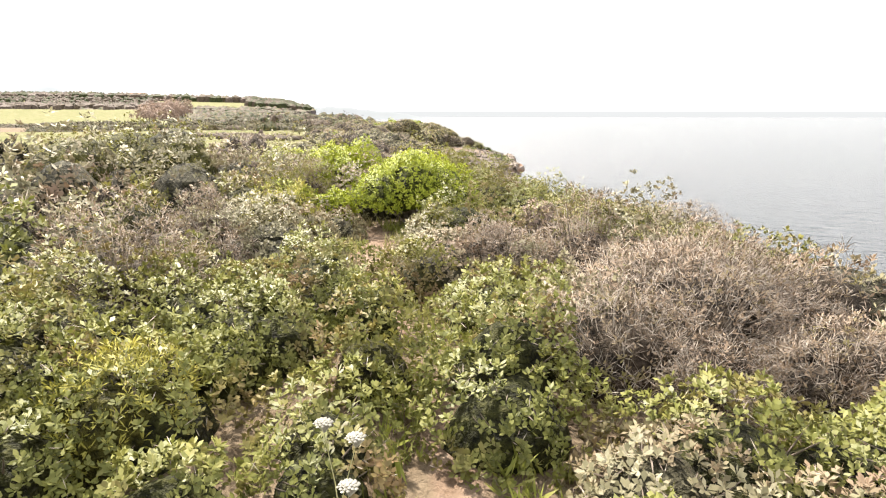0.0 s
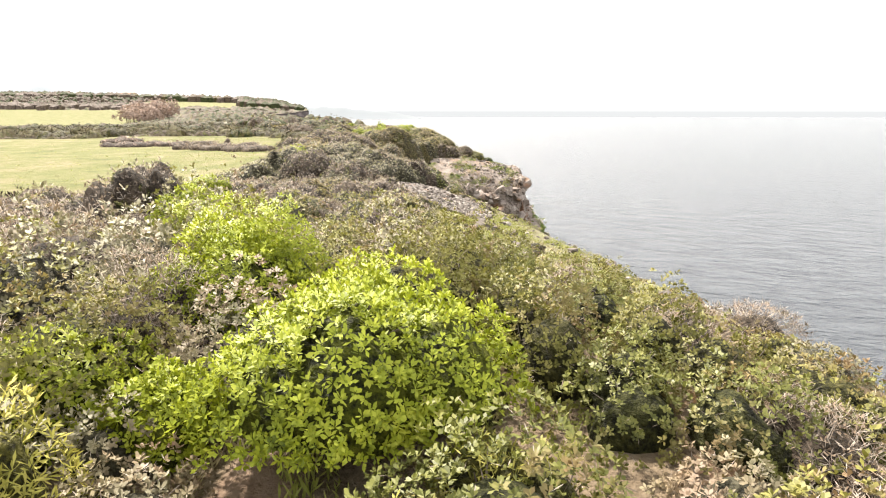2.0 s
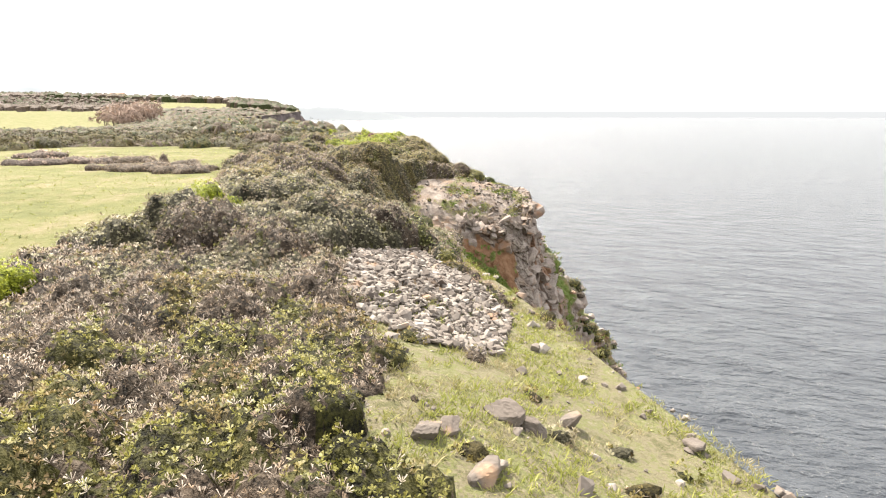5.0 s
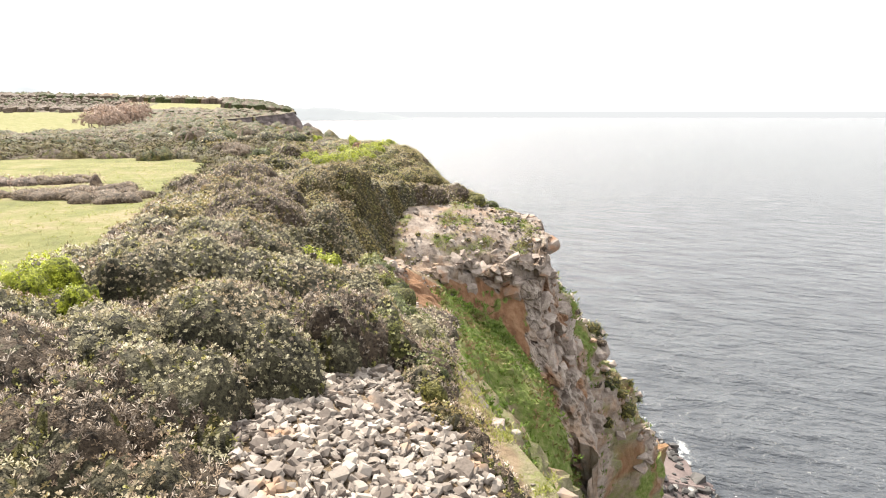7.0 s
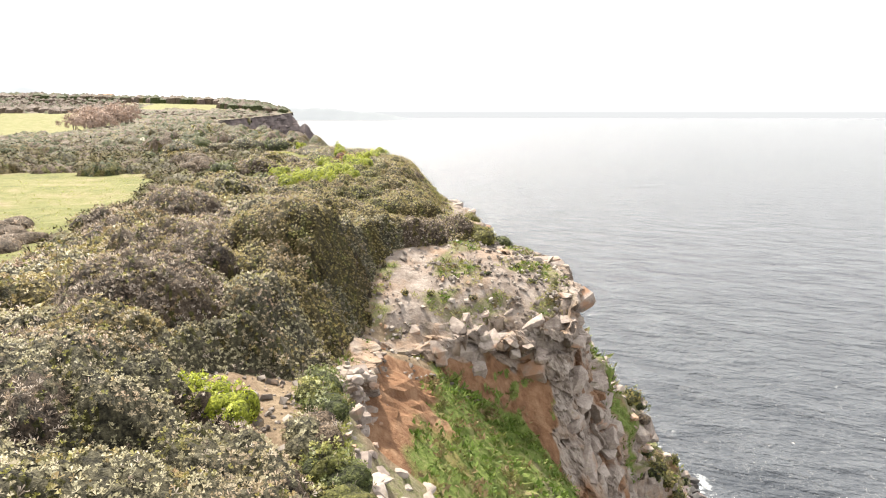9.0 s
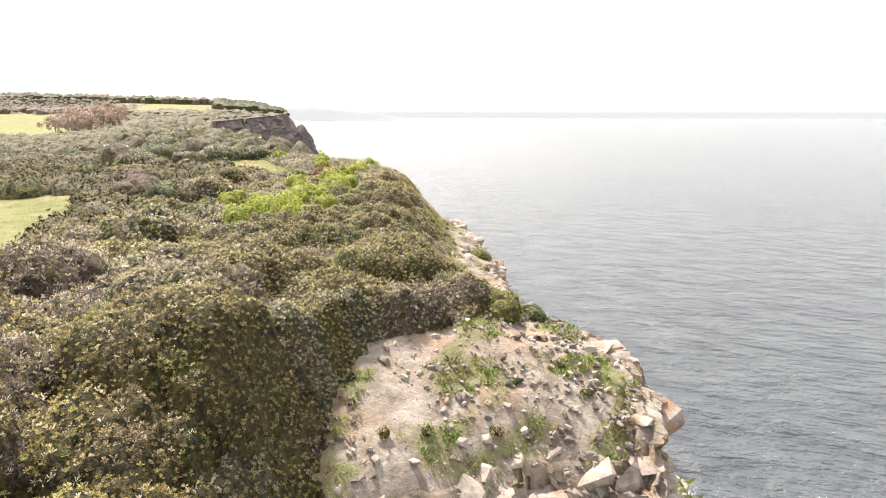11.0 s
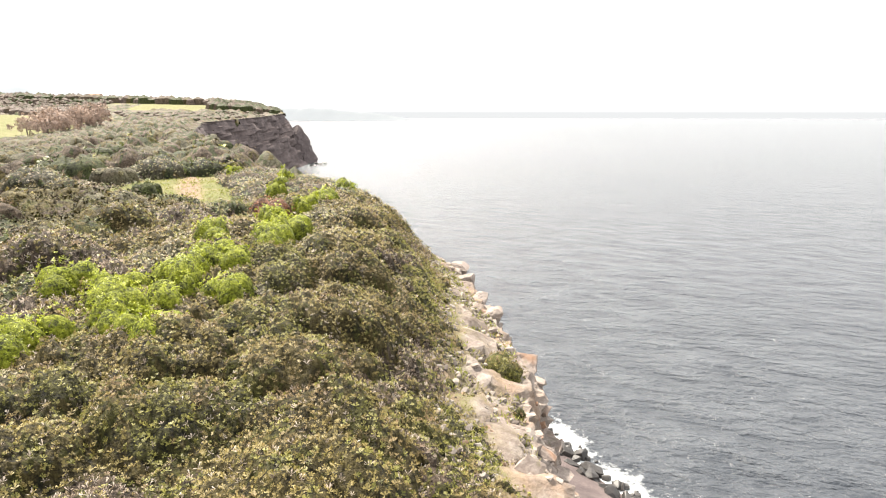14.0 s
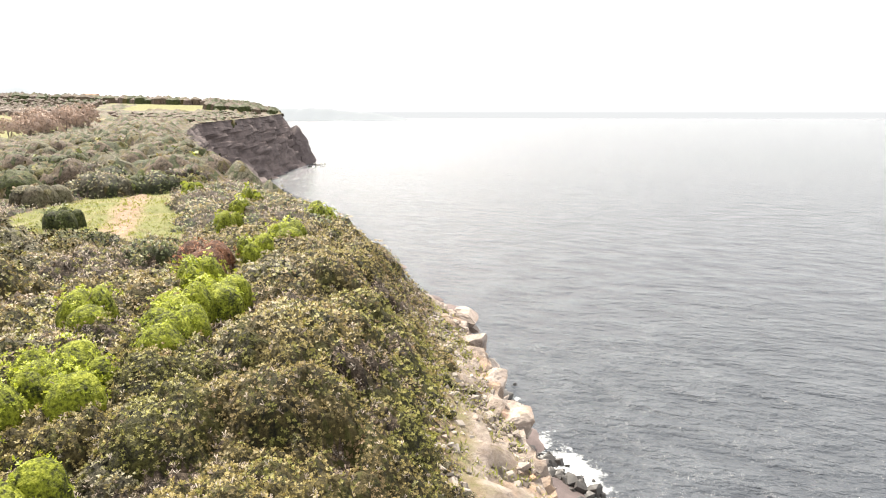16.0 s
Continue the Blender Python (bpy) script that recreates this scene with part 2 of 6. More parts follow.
def wobble(x, y, z=0.0, size=1.0, seed=0):
    """Smooth uneven field between about -1 and 1, from a few crossed waves."""
    g = np.random.default_rng(seed + 11)
    out = 0
    for k in range(7):
        a, b, c = g.normal(0, 1, 3)
        f = (0.7 + 0.25 * k) / size
        out = out + np.sin((a * x + b * y + c * z) * f * 2.2 + g.uniform(0, 6.28)) / (1 + 0.25 * k)
    return out / 3.0


def inside(x, y, poly):
    x, y = np.asarray(x, float), np.asarray(y, float)
    hit = np.zeros(x.shape, bool)
    for (x0, y0), (x1, y1) in zip(poly, poly[1:] + poly[:1]):
        cross = (y0 > y) != (y1 > y)
        hit ^= cross & (x < (x1 - x0) * (y - y0) / ((y1 - y0) or 1e-9) + x0)
    return hit


TRAIL = [(0.3, 1.5), (-0.25, 4.2), (-0.9, 6.3), (-1.6, 8.3), (-2.15, 10.3), (-2.35, 11.7), (-2.6, 12.6)]
FIELD = [(-12.6, 29), (-13.0, 34), (-12.4, 38), (-13.4, 44), (-16.2, 53), (-17.6, 57), (-20, 66), (-26, 81), (-42, 81), (-48, 72), (-75, 72), (-75, 28)]
FAR_FIELD = [(-146, 245), (-178, 320), (-205, 400), (-700, 400), (-700, 170), (-165, 205)]
THIRD_FIELD = [(-268, 670), (-290, 765), (-400, 765), (-372, 670)]
CLEARING = [(-30, 97), (-23.6, 92.5), (-16.6, 93), (-18.6, 98), (-26, 110), (-30, 108)]
GRASS_SLOPE = [(3.6, 18.3), (0.7, 19.5), (-1.4, 21.0), (-2.2, 22.4), (-2.0, 23.5), (-2.3, 24.6), (-3.2, 25.2), (-3.2, 26.0), (-2.3, 26.5), (-2.9, 28.8), (-4.4, 31), (-0.2, 34), (-0.8, 37), (6, 37), (6, 19)]
PILE = [(-5.4, 35.8), (-4.3, 33.6), (-4.3, 30.6), (-2.4, 29.2), (-0.7, 29.8), (-0.3, 33.0), (-0.9, 35.2), (-2.2, 37.4), (-3.4, 39.2), (-4.2, 38.2)]
PLATFORM = [(-3.2, 43.3), (-5.2, 44.6), (-7.4, 46.3), (-7.2, 47.5), (-5.7, 47.9), (-5.5, 50.6), (-5.5, 53), (-5.5, 56), (-5.6, 58.4), (-5.2, 60.0), (-4.2, 60.7), (-3.2, 61.3), (-2.6, 62.3), (-1.6, 63.4), (-0.5, 64.2), (6, 64.6), (6, 43.3)]


def from_trail(x, y, line=TRAIL):
    """Distance from a line in plan."""
    best = np.full(np.shape(x), 99.0)
    for (x0, y0), (x1, y1) in zip(line, line[1:]):
        dx, dy = x1 - x0, y1 - y0
        k = np.clip(((x - x0) * dx + (y - y0) * dy) / (dx * dx + dy * dy), 0, 1)
        best = np.minimum(best, np.hypot(x - x0 - k * dx, y - y0 - k * dy))
    return best


def bare_strip(y):
    """Width of the rocky margin along the brink."""
    return curve(y, [(-60, 0), (62, 0), (64, 0.9), (67, 1.5), (72, 2.1), (78, 2.7), (90, 2.1), (97, 1.5), (104, 0.5), (110, 0), (1300, 0)])


def ease(f):
    f = np.clip(f, 0, 1)
    return f * f * (3 - 2 * f)


# the gully and the small headland: brink and foot of their walls, from the gully's near side round the head to the seaward face
WALL_LIP = [(-4.7, 46.2, 48.1), (-4.85, 47.0, 48.0), (-4.7, 48.6, 47.5), (-4.6, 50.4, 47.1), (-4.75, 52.3, 47.0), (-5.2, 54.0, 47.05), (-4.3, 55.0, 46.8), (-2.8, 55.6, 46.1), (-1.7, 56.9, 46.2),
            (-0.7, 58.0, 46.3), (0.2, 57.5, 46.0), (1.1, 57.4, 46.1), (1.9, 58.0, 46.4), (2.35, 59.4, 46.8), (2.45, 61.0, 46.8), (2.0, 62.3, 46.9), (1.4, 63.6, 46.9)]
WALL_FOOT = [(-3.5, 46.6, 45.6), (-3.4, 47.3, 45.2), (-3.4, 48.8, 45.0), (-3.3, 50.2, 45.0), (-3.2, 51.8, 45.2), (-3.6, 53.3, 45.6), (-3.3, 54.3, 45.2), (-2.3, 55.0, 44.6), (-1.2, 55.4, 43.8),
             (-0.3, 55.4, 43.2), (0.4, 55.2, 42.6), (1.0, 54.8, 41.8), (2.7, 54.9, 39.4), (4.1, 56.5, 38.0), (4.9, 58.9, 38.2), (5.2, 61.2, 38.4), (5.4, 63.6, 38.6)]
GULLY = [(p[0], p[1]) for p in WALL_LIP[1:13]] + [(3.0, 57.6), (5.0, 54.0), (5.0, 47.0)]


BROW = [(p[0], p[1]) for p in WALL_LIP[6:13]]


def gully_floor(x, y):
    return 42.5 - 0.96 * x - 1.1 * np.clip(x - 1.4, 0, 9) - 0.9 * np.clip(51.4 - y, 0, 9) * np.clip((x + 1.6) / 1.5, 0, 1) + 0.12 * wobble(x, y, 0, 1.2, 16)


def inland_z(x, y, rx, rz):
    d = np.maximum(rx - x, 0)
    hill = np.clip((y - 600) / 600, 0, 1)
    top = 49.35 + 0.006 * np.clip(d - 80, 0, 1300) + 24 * hill * hill * (3 - 2 * hill) * np.clip(d / 300, 0, 1)
    top = top + 7.0 * np.exp(-((y - 790) / 100) ** 2) * np.clip(d / 30, 0, 1)
    top = top - 3.0 * np.exp(-((y - 235) / 110) ** 4) * np.clip((d - 15) / 45, 0, 1) + 0.024 * np.clip(y - 260, 0, 180) * np.clip((d - 15) / 60, 0, 1)
    s = np.clip(d / 7.0, 0, 1)
    z = rz + (top - rz) * (s * s * (3 - 2 * s)) ** 0.85
    pile = np.exp(-(((x + 3.0) / 1.9) ** 2 + ((y - 34.2) / 3.4) ** 2) ** 1.5) * 0.35
    z = z + pile + 0.07 * wobble(x, y, 0, 3.0, 1) + 0.12 * wobble(x, y, 0, 11.0, 2) * np.clip(d / 4, 0, 1)
    # the headland's bare top leans to the south and the sea
    shelf = 47.55 - 0.2 * (x + 1) + 0.3 * (np.minimum(y, 61.5) - 60) + 0.06 * wobble(x, y, 0, 1.1, 15)
    shelf = shelf - 0.75 * np.exp(-(from_trail(x, y, BROW) / 1.0) ** 2)
    w = ease((x + 8.0) / 2.5) * ease((y - 52.5) / 2.0) * ease((66.0 - y) / 2.5)
    z = z + (shelf - z) * w
    return np.where(inside(x, y, GULLY), np.minimum(z, gully_floor(x, y)), z)


def ground_z(x, y):
    x, y = np.asarray(x, float), np.asarray(y, float)
    return inland_z(x, y, curve(y, RIM_X), curve(y, RIM_Z))


ys = np.concatenate([np.arange(-60, 0, 3.0), np.arange(0, 40, 0.4), np.arange(40, 72, 0.25), np.arange(72, 106, 0.25), np.arange(106, 240, 1.5), np.arange(240, 1300, 8.0)])
inl = np.concatenate([[-1500, -1000, -700, -500, -350, -250, -180, -130, -100, -75, -55, -42], np.arange(-32, -9, 1.0), np.arange(-9, 0.01, 0.25)])
drop = np.concatenate([np.arange(0.2, 14, 0.2), np.arange(14, 26, 0.4), np.linspace(26, 50, 20)])
rx, rz, sx = curve(ys, RIM_X)[:, None], curve(ys, RIM_Z)[:, None], curve(ys, SHORE_X)[:, None]
lean, hold = curve(ys, LEAN)[:, None], curve(ys, HOLD)[:, None]
ni, nd = len(inl), len(drop)
nr, nc = len(ys), ni + nd + 1
X, Z = np.empty((nr, nc)), np.empty((nr, nc))
Y = np.repeat(ys[:, None], nc, 1)
X[:, :ni] = rx + inl[None]
Z[:, :ni] = inland_z(X[:, :ni], Y[:, :ni], rx, rz)
dr = drop[None] * np.ones_like(rx)
scale_dr = np.where(dr > 14, 14 + (dr - 14) * (rz - 14) / 36.0, dr)
upper = rx + lean * np.minimum(scale_dr, hold)
X[:, ni:ni + nd] = upper + np.clip((scale_dr - hold) / (rz - hold), 0, 1) ** np.interp(ys, [-60, 45, 56, 240, 300], [1, 1, 2.6, 2.6, 1])[:, None] * (sx - rx - lean * hold)
Z[:, ni:ni + nd] = rz - scale_dr
X[:, -1], Z[:, -1] = sx[:, 0] + 25, -9
# the gully's grassy floor
in_gully = inside(X, Y, GULLY)
Z = np.where(in_gully, np.minimum(Z, gully_floor(X, Y)), Z)
P = np.stack([X, Y, Z], -1).reshape(-1, 3)
bx, by = X.ravel(), Y.ravel()
d_rim = curve(by, RIM_X) - bx
rocky = np.clip(-d_rim / 0.8 + 0.4, 0, 1)
rocky = np.maximum(rocky, np.clip((bare_strip(by) - d_rim) / 0.7, 0, 1))
rocky = np.maximum(rocky, 0.8 * (inside(bx, by, PLATFORM) & (by > 55.5)))
rocky *= np.clip((by - 34) / 6, 0, 1) + np.clip((30 - P[:, 2]) / 10, 0, 1) * np.clip((34 - by) / 2, 0, 1)
rocky = np.clip(rocky, 0, 1)
grassy_gully = in_gully.ravel() * np.clip((46.2 + 0.4 * wobble(bx, by, 0, 1.3, 81) - P[:, 2]) / 0.8, 0, 1) * np.clip((P[:, 2] - 33) / 4, 0, 1)
c1, g1 = cells(P * (1, 1, 1.25), 1.5, 3)
c2, _ = cells(P * (1, 1, 1.3), 0.6, 5)
c3, _ = cells(P * (1, 1, 1.4), 7.0, 8)
near = np.clip((140 - by) / 20, 0, 1)
amp = rocky * (1 - 0.75 * grassy_gully)
amp = amp * np.where((d_rim > 0.4) & (by < 66), 0.35, 1.0)
amp = amp * np.where((by < 50) & (d_rim > -5), 0.3, 1.0)
push = amp * near * (0.55 * (c1 - 0.5) + 0.26 * (c2 - 0.5) - 0.25 * np.clip(0.16 - g1, 0, 1) * 2)
push += np.clip(-d_rim / 4, 0, 1) * (c3 - 0.5) * np.where(by > 200, 9.0, 1.6) + 0.2 * amp * wobble(bx, by, P[:, 2], 2.5, 6)
steep = np.clip(-d_rim / 0.5 + 0.5, 0, 1)
P[:, 0] += push * (0.25 + 0.75 * steep)
P[:, 1] += push * 0.35 * steep
P[:, 2] += push * (0.75 - 0.45 * steep)
idx = np.arange(nr * nc).reshape(nr, nc)
quads = np.stack([idx[:-1, :-1], idx[:-1, 1:], idx[1:, 1:], idx[1:, :-1]], -1).reshape(-1, 4)


def mesh_from(name, verts, faces, mats, smooth=False, index=None):
    me = bpy.data.meshes.new(name)
    n, k = faces.shape
    me.vertices.add(len(verts))
    me.vertices.foreach_set("co", np.asarray(verts, np.float32).ravel())
    me.loops.add(n * k)
    me.loops.foreach_set("vertex_index", faces.astype(np.int32).ravel())
    me.polygons.add(n)
    me.polygons.foreach_set("loop_start", np.arange(0, n * k, k, dtype=np.int32))
    me.polygons.foreach_set("loop_total", np.full(n, k, np.int32))
    for m in mats:
        me.materials.append(m)
    if index is not None:
        me.polygons.foreach_set("material_index", index.astype(np.int32))
    me.polygons.foreach_set("use_smooth", np.full(n, smooth))
    me.update(calc_edges=True)
    me.validate()
    return me


def mask_on(me, name, values):
    a = me.attributes.new(name, "FLOAT", "POINT")
    a.data.foreach_set("value", np.asarray(values, np.float32))


# covers of the ground, each a weight per vertex
soft = 0.5 + 0.5 * wobble(bx, by, 0, 1.2, 21)
m_field = (inside(bx, by, FIELD) | inside(bx, by, FAR_FIELD) | inside(bx, by, THIRD_FIELD) | inside(bx, by, CLEARING) | ((by > 170) & (d_rim > 95))).astype(float)
m_slope = inside(bx, by, GRASS_SLOPE).astype(float) * 0.9
m_slope = np.maximum(m_slope, 0.85 * ((by > 17) & (by < 36) & (d_rim < 0) & (P[:, 2] > 30)))
m_slope = np.maximum(m_slope, 0.8 * ((by > 34) & (by < 49.5) & (d_rim < 0.8) & (P[:, 2] > 36)) * np.clip(0.75 + 0.5 * wobble(bx, by, P[:, 2], 0.9, 84), 0, 1))
m_slope = np.maximum(m_slope, 0.95 * ((by > 61) & (by < 76) & (d_rim < -2.2) & (P[:, 2] > 20)) * np.clip(0.75 + 0.7 * wobble(bx, by, P[:, 2], 2.2, 91), 0, 1))
m_slope = np.maximum(m_slope, 0.5 * np.clip((bare_strip(by) + 0.5 - d_rim) / 0.6, 0, 1) * (by > 63) * (d_rim > 0.7))
m_slope = np.maximum(m_slope, 0.95 * (inside(bx, by, PLATFORM) & (by > 53) & (d_rim > 0)) * ease(0.45 + 1.2 * wobble(bx, by, 0, 1.0, 43)))
m_trail = np.clip((np.interp(by, [7.0, 8.6], [0.2, 0.42]) + 0.1 * wobble(bx, by, 0, 0.8, 4) - from_trail(bx, by)) / 0.12, 0, 1)
worn = np.exp(-(((bx + 23.3) + 0.48 * (by - 100)) / 1.3) ** 2) * inside(bx, by, CLEARING)
m_trail = np.maximum(m_trail, 0.75 * worn)
m_trail = np.maximum(m_trail, 0.55 * (inside(bx, by, PLATFORM) & ((by > 55) | (by < 48))) * np.clip(d_rim / 1.5, 0, 1) * np.clip(0.55 + 0.6 * wobble(bx, by, 0, 1.4, 63), 0, 1))
m_red = np.exp(-((by - 51.8) / 5.2) ** 6) * np.clip((P[:, 2] - 41.5) / 1.5, 0, 1) * np.clip((47.9 - P[:, 2]) / 0.5, 0, 1) * np.clip((2.2 - bx) / 1.5, 0, 1) * (d_rim < 0.6) * np.clip(0.9 + 0.4 * wobble(bx, by, P[:, 2], 0.9, 83), 0, 1)
m_weed = grassy_gully * np.clip(0.85 + 0.55 * wobble(bx, by, P[:, 2], 1.5, 61), 0, 1)
spur_face = (by > 57) & (by < 74) & (d_rim < -2.5) & (P[:, 2] > 8)
m_weed = np.maximum(m_weed, 0.75 * spur_face * np.clip(0.25 + 1.1 * wobble(bx, by, P[:, 2], 2.0, 86), 0, 1))
m_red = np.maximum(m_red, 0.6 * spur_face * np.clip(0.45 + wobble(bx, by, P[:, 2], 1.3, 87), 0, 1))
m_weed = np.maximum(m_weed, 0.7 * ((by > 40) & (by < 49.5) & (d_rim < -1.2) & (P[:, 2] > 33)) * np.clip(0.4 + wobble(bx, by, P[:, 2], 1.8, 85), 0, 1))


def ground_material():
    m = bpy.data.materials.new("clifftop_ground")
    m.use_nodes = True
    n, l = m.node_tree.nodes, m.node_tree.links
    n.clear()
    out = n.new("ShaderNodeOutputMaterial")
    bsdf = n.new("ShaderNodeBsdfPrincipled")
    bsdf.inputs["Roughness"].default_value = 0.95
    bsdf.inputs["Specular IOR Level"].default_value = 0.2
    l.new(bsdf.outputs[0], out.inputs[0])
    geo = n.new("ShaderNodeNewGeometry")

    def noise_at(scale, detail=6.0, rough=0.65, stretch=None):
        t = n.new("ShaderNodeTexNoise")
        t.inputs["Scale"].default_value = scale
        t.inputs["Detail"].default_value = detail
        t.inputs["Roughness"].default_value = rough
        if stretch:
            mp = n.new("ShaderNodeMapping")
            mp.inputs["Scale"].default_value = stretch
            l.new(geo.outputs["Position"], mp.inputs["Vector"])
            l.new(mp.outputs[0], t.inputs["Vector"])
        else:
            l.new(geo.outputs["Position"], t.inputs["Vector"])
        return t.outputs["Fac"]

    def ramp(value, stops):
        r = n.new("ShaderNodeValToRGB")
        els = r.color_ramp.elements
        while len(els) < len(stops):
            els.new(0.5)
        for e, (p, c) in zip(els, stops):
            e.position, e.color = p, (*c, 1)
        l.new(value, r.inputs["Fac"])
        return r.outputs["Color"]

    def blend(a, b, weight):
        x = n.new("ShaderNodeMix")
        x.data_type = "RGBA"
        l.new(a, x.inputs["A"])
        l.new(b, x.inputs["B"])
        l.new(weight, x.inputs["Factor"])
        return x.outputs["Result"]

    def weight(name, ragged=0.5, scale=2.2):
        a = n.new("ShaderNodeAttribute")
        a.attribute_name = name
        mul = n.new("ShaderNodeMath")
        mul.operation = "MULTIPLY_ADD"
        l.new(noise_at(scale, 5), mul.inputs[0])
        mul.inputs[1].default_value = ragged * 2
        l.new(a.outputs["Fac"], mul.inputs[2])
        r = n.new("ShaderNodeMapRange")
        r.inputs["From Min"].default_value = 0.35 + ragged
        r.inputs["From Max"].default_value = 0.65 + ragged
        l.new(mul.outputs[0], r.inputs["Value"])
        return r.outputs[0]

    big, fine = noise_at(0.5), noise_at(14)
    soil = ramp(noise_at(2.5, 8), [(0.3, (0.10, 0.07, 0.045)), (0.5, (0.18, 0.135, 0.09)), (0.7, (0.27, 0.21, 0.145))])
    grass = ramp(noise_at(0.35, 12, 0.8), [(0.32, (0.085, 0.08, 0.037)), (0.43, (0.125, 0.133, 0.05)), (0.51, (0.165, 0.163, 0.066)), (0.57, (0.20, 0.178, 0.095)), (0.68, (0.28, 0.235, 0.155))])
    slope = ramp(noise_at(1.7, 12, 0.82), [(0.30, (0.07, 0.066, 0.04)), (0.42, (0.13, 0.125, 0.06)), (0.48, (0.21, 0.18, 0.125)), (0.54, (0.14, 0.155, 0.05)), (0.60, (0.23, 0.20, 0.14)), (0.72, (0.34, 0.305, 0.25))])
    rock = ramp(noise_at(1.7, 9, 0.7), [(0.28, (0.09, 0.072, 0.058)), (0.45, (0.22, 0.18, 0.154)), (0.6, (0.325, 0.28, 0.245)), (0.78, (0.43, 0.385, 0.345))])
    stain = ramp(noise_at(0.55, 4), [(0.5, (0, 0, 0)), (0.66, (1, 1, 1))])
    ochre = ramp(noise_at(3.0, 6), [(0.3, (0.19, 0.125, 0.085)), (0.7, (0.36, 0.27, 0.20))])
    rock = blend(rock, ochre, stain)
    # darker tone: far cliffs' shaded side painted in, and the waterline's black band
    basalt = ramp(noise_at(0.12, 9, 0.7, (1, 1, 0.5)), [(0.3, (0.075, 0.06, 0.06)), (0.5, (0.125, 0.10, 0.097)), (0.7, (0.20, 0.16, 0.15))])
    rock = blend(rock, basalt, weight("basalt", 0.1))
    red = ramp(noise_at(2.0, 8, 0.7, (1, 1, 0.35)), [(0.3, (0.10, 0.052, 0.03)), (0.5, (0.20, 0.108, 0.06)), (0.72, (0.31, 0.20, 0.125))])
    weed = ramp(noise_at(3.2, 8), [(0.3, (0.06, 0.075, 0.02)), (0.5, (0.115, 0.155, 0.035)), (0.7, (0.21, 0.20, 0.09))])
    trail = ramp(noise_at(3, 8), [(0.3, (0.17, 0.11, 0.072)), (0.55, (0.28, 0.20, 0.145)), (0.75, (0.38, 0.30, 0.232))])
    colour = blend(soil, slope, weight("slope", 0.35))
    colour = blend(colour, grass, weight("field", 0.25, 0.8))
    colour = blend(colour, rock, weight("rock", 0.4, 1.5))
    colour = blend(colour, red, weight("red", 0.3, 0.9))
    colour = blend(colour, weed, weight("weed", 0.5, 0.9))
    colour = blend(colour, trail, weight("trail", 0.2, 4))
    l.new(colour, bsdf.inputs["Base Color"])
    add = n.new("ShaderNodeMath")
    add.operation = "MULTIPLY_ADD"
    l.new(noise_at(3.0, 8, 0.7), add.inputs[0])
    add.inputs[1].default_value = 2.5
    l.new(fine, add.inputs[2])
    b = n.new("ShaderNodeBump")
    b.inputs["Strength"].default_value = 0.7
    b.inputs["Distance"].default_value = 0.08
    l.new(add.outputs[0], b.inputs["Height"])
    l.new(b.outputs[0], bsdf.inputs["Normal"])
    return m


GROUND = ground_material()
ground_mesh = mesh_from("ground", P, quads, [GROUND], True)
rock_face = (rocky[quads].mean(1) > 0.45) & (d_rim[quads].mean(1) < np.where(by[quads[:, 0]] < 50, -5.0, 0.5)) & (by[quads[:, 0]] > 40) & (by[quads[:, 0]] < 106)
ground_mesh.polygons.foreach_set("use_smooth", ~rock_face)
# the last mask darkens far cliffs as painted shade and rock near the waterline
for key, values in (("field", m_field), ("slope", m_slope), ("rock", rocky * (1 - m_weed) * (1 - 0.75 * m_slope) * np.where((by < 49.5) & (P[:, 2] > 33), 0.3, 1)), ("red", m_red), ("weed", m_weed), ("trail", m_trail), ("basalt", np.maximum(by > 260, (by > 84) * np.clip((7.5 + 2.0 * wobble(bx, by, 0, 3.0, 44) - P[:, 2]) / 2.5, 0, 1)))):
    mask_on(ground_mesh, key, values)
ground = tagged(new("ground", ground_mesh), "rough clifftop land with grass, red earth and bare rock falling to the sea", "ground", kind="structure")

# ---- walls of the gully and the small headland ----
lip_k, foot_k = np.array(WALL_LIP), np.array(WALL_FOOT)
run = np.concatenate([[0], np.cumsum(np.linalg.norm(np.diff(lip_k[:, :2], axis=0), axis=1))])
along = np.arange(0, run[-1], 0.075)
key = np.interp(along, run, np.arange(len(run)))


def smooth_along(values):
    out = np.interp(key, np.arange(len(run)), values)
    pad = np.pad(out, 7, mode="edge")
    return np.convolve(pad, np.ones(15) / 15, "valid")


lip = np.stack([smooth_along(lip_k[:, i]) for i in range(3)], 1)
foot = np.stack([smooth_along(foot_k[:, i]) for i in range(3)], 1)
seaward = (foot - lip)[:, :2] / np.linalg.norm((foot - lip)[:, :2], axis=1, keepdims=True)
crook = 0.22 * wobble(along, 0 * along, 0, 0.9, 95) + 0.12 * wobble(along, 0 * along, 0, 0.35, 96)
lip[:, :2] += seaward * crook[:, None]
back = lip[:, :2] - seaward * 0.4
lip[:, 2] = ground_z(back[:, 0], back[:, 1]) + 0.03
share = np.concatenate([np.linspace(-0.75, -0.08, 8), np.linspace(0, 1.35, 92)])
WP = np.empty((len(share), len(along), 3))
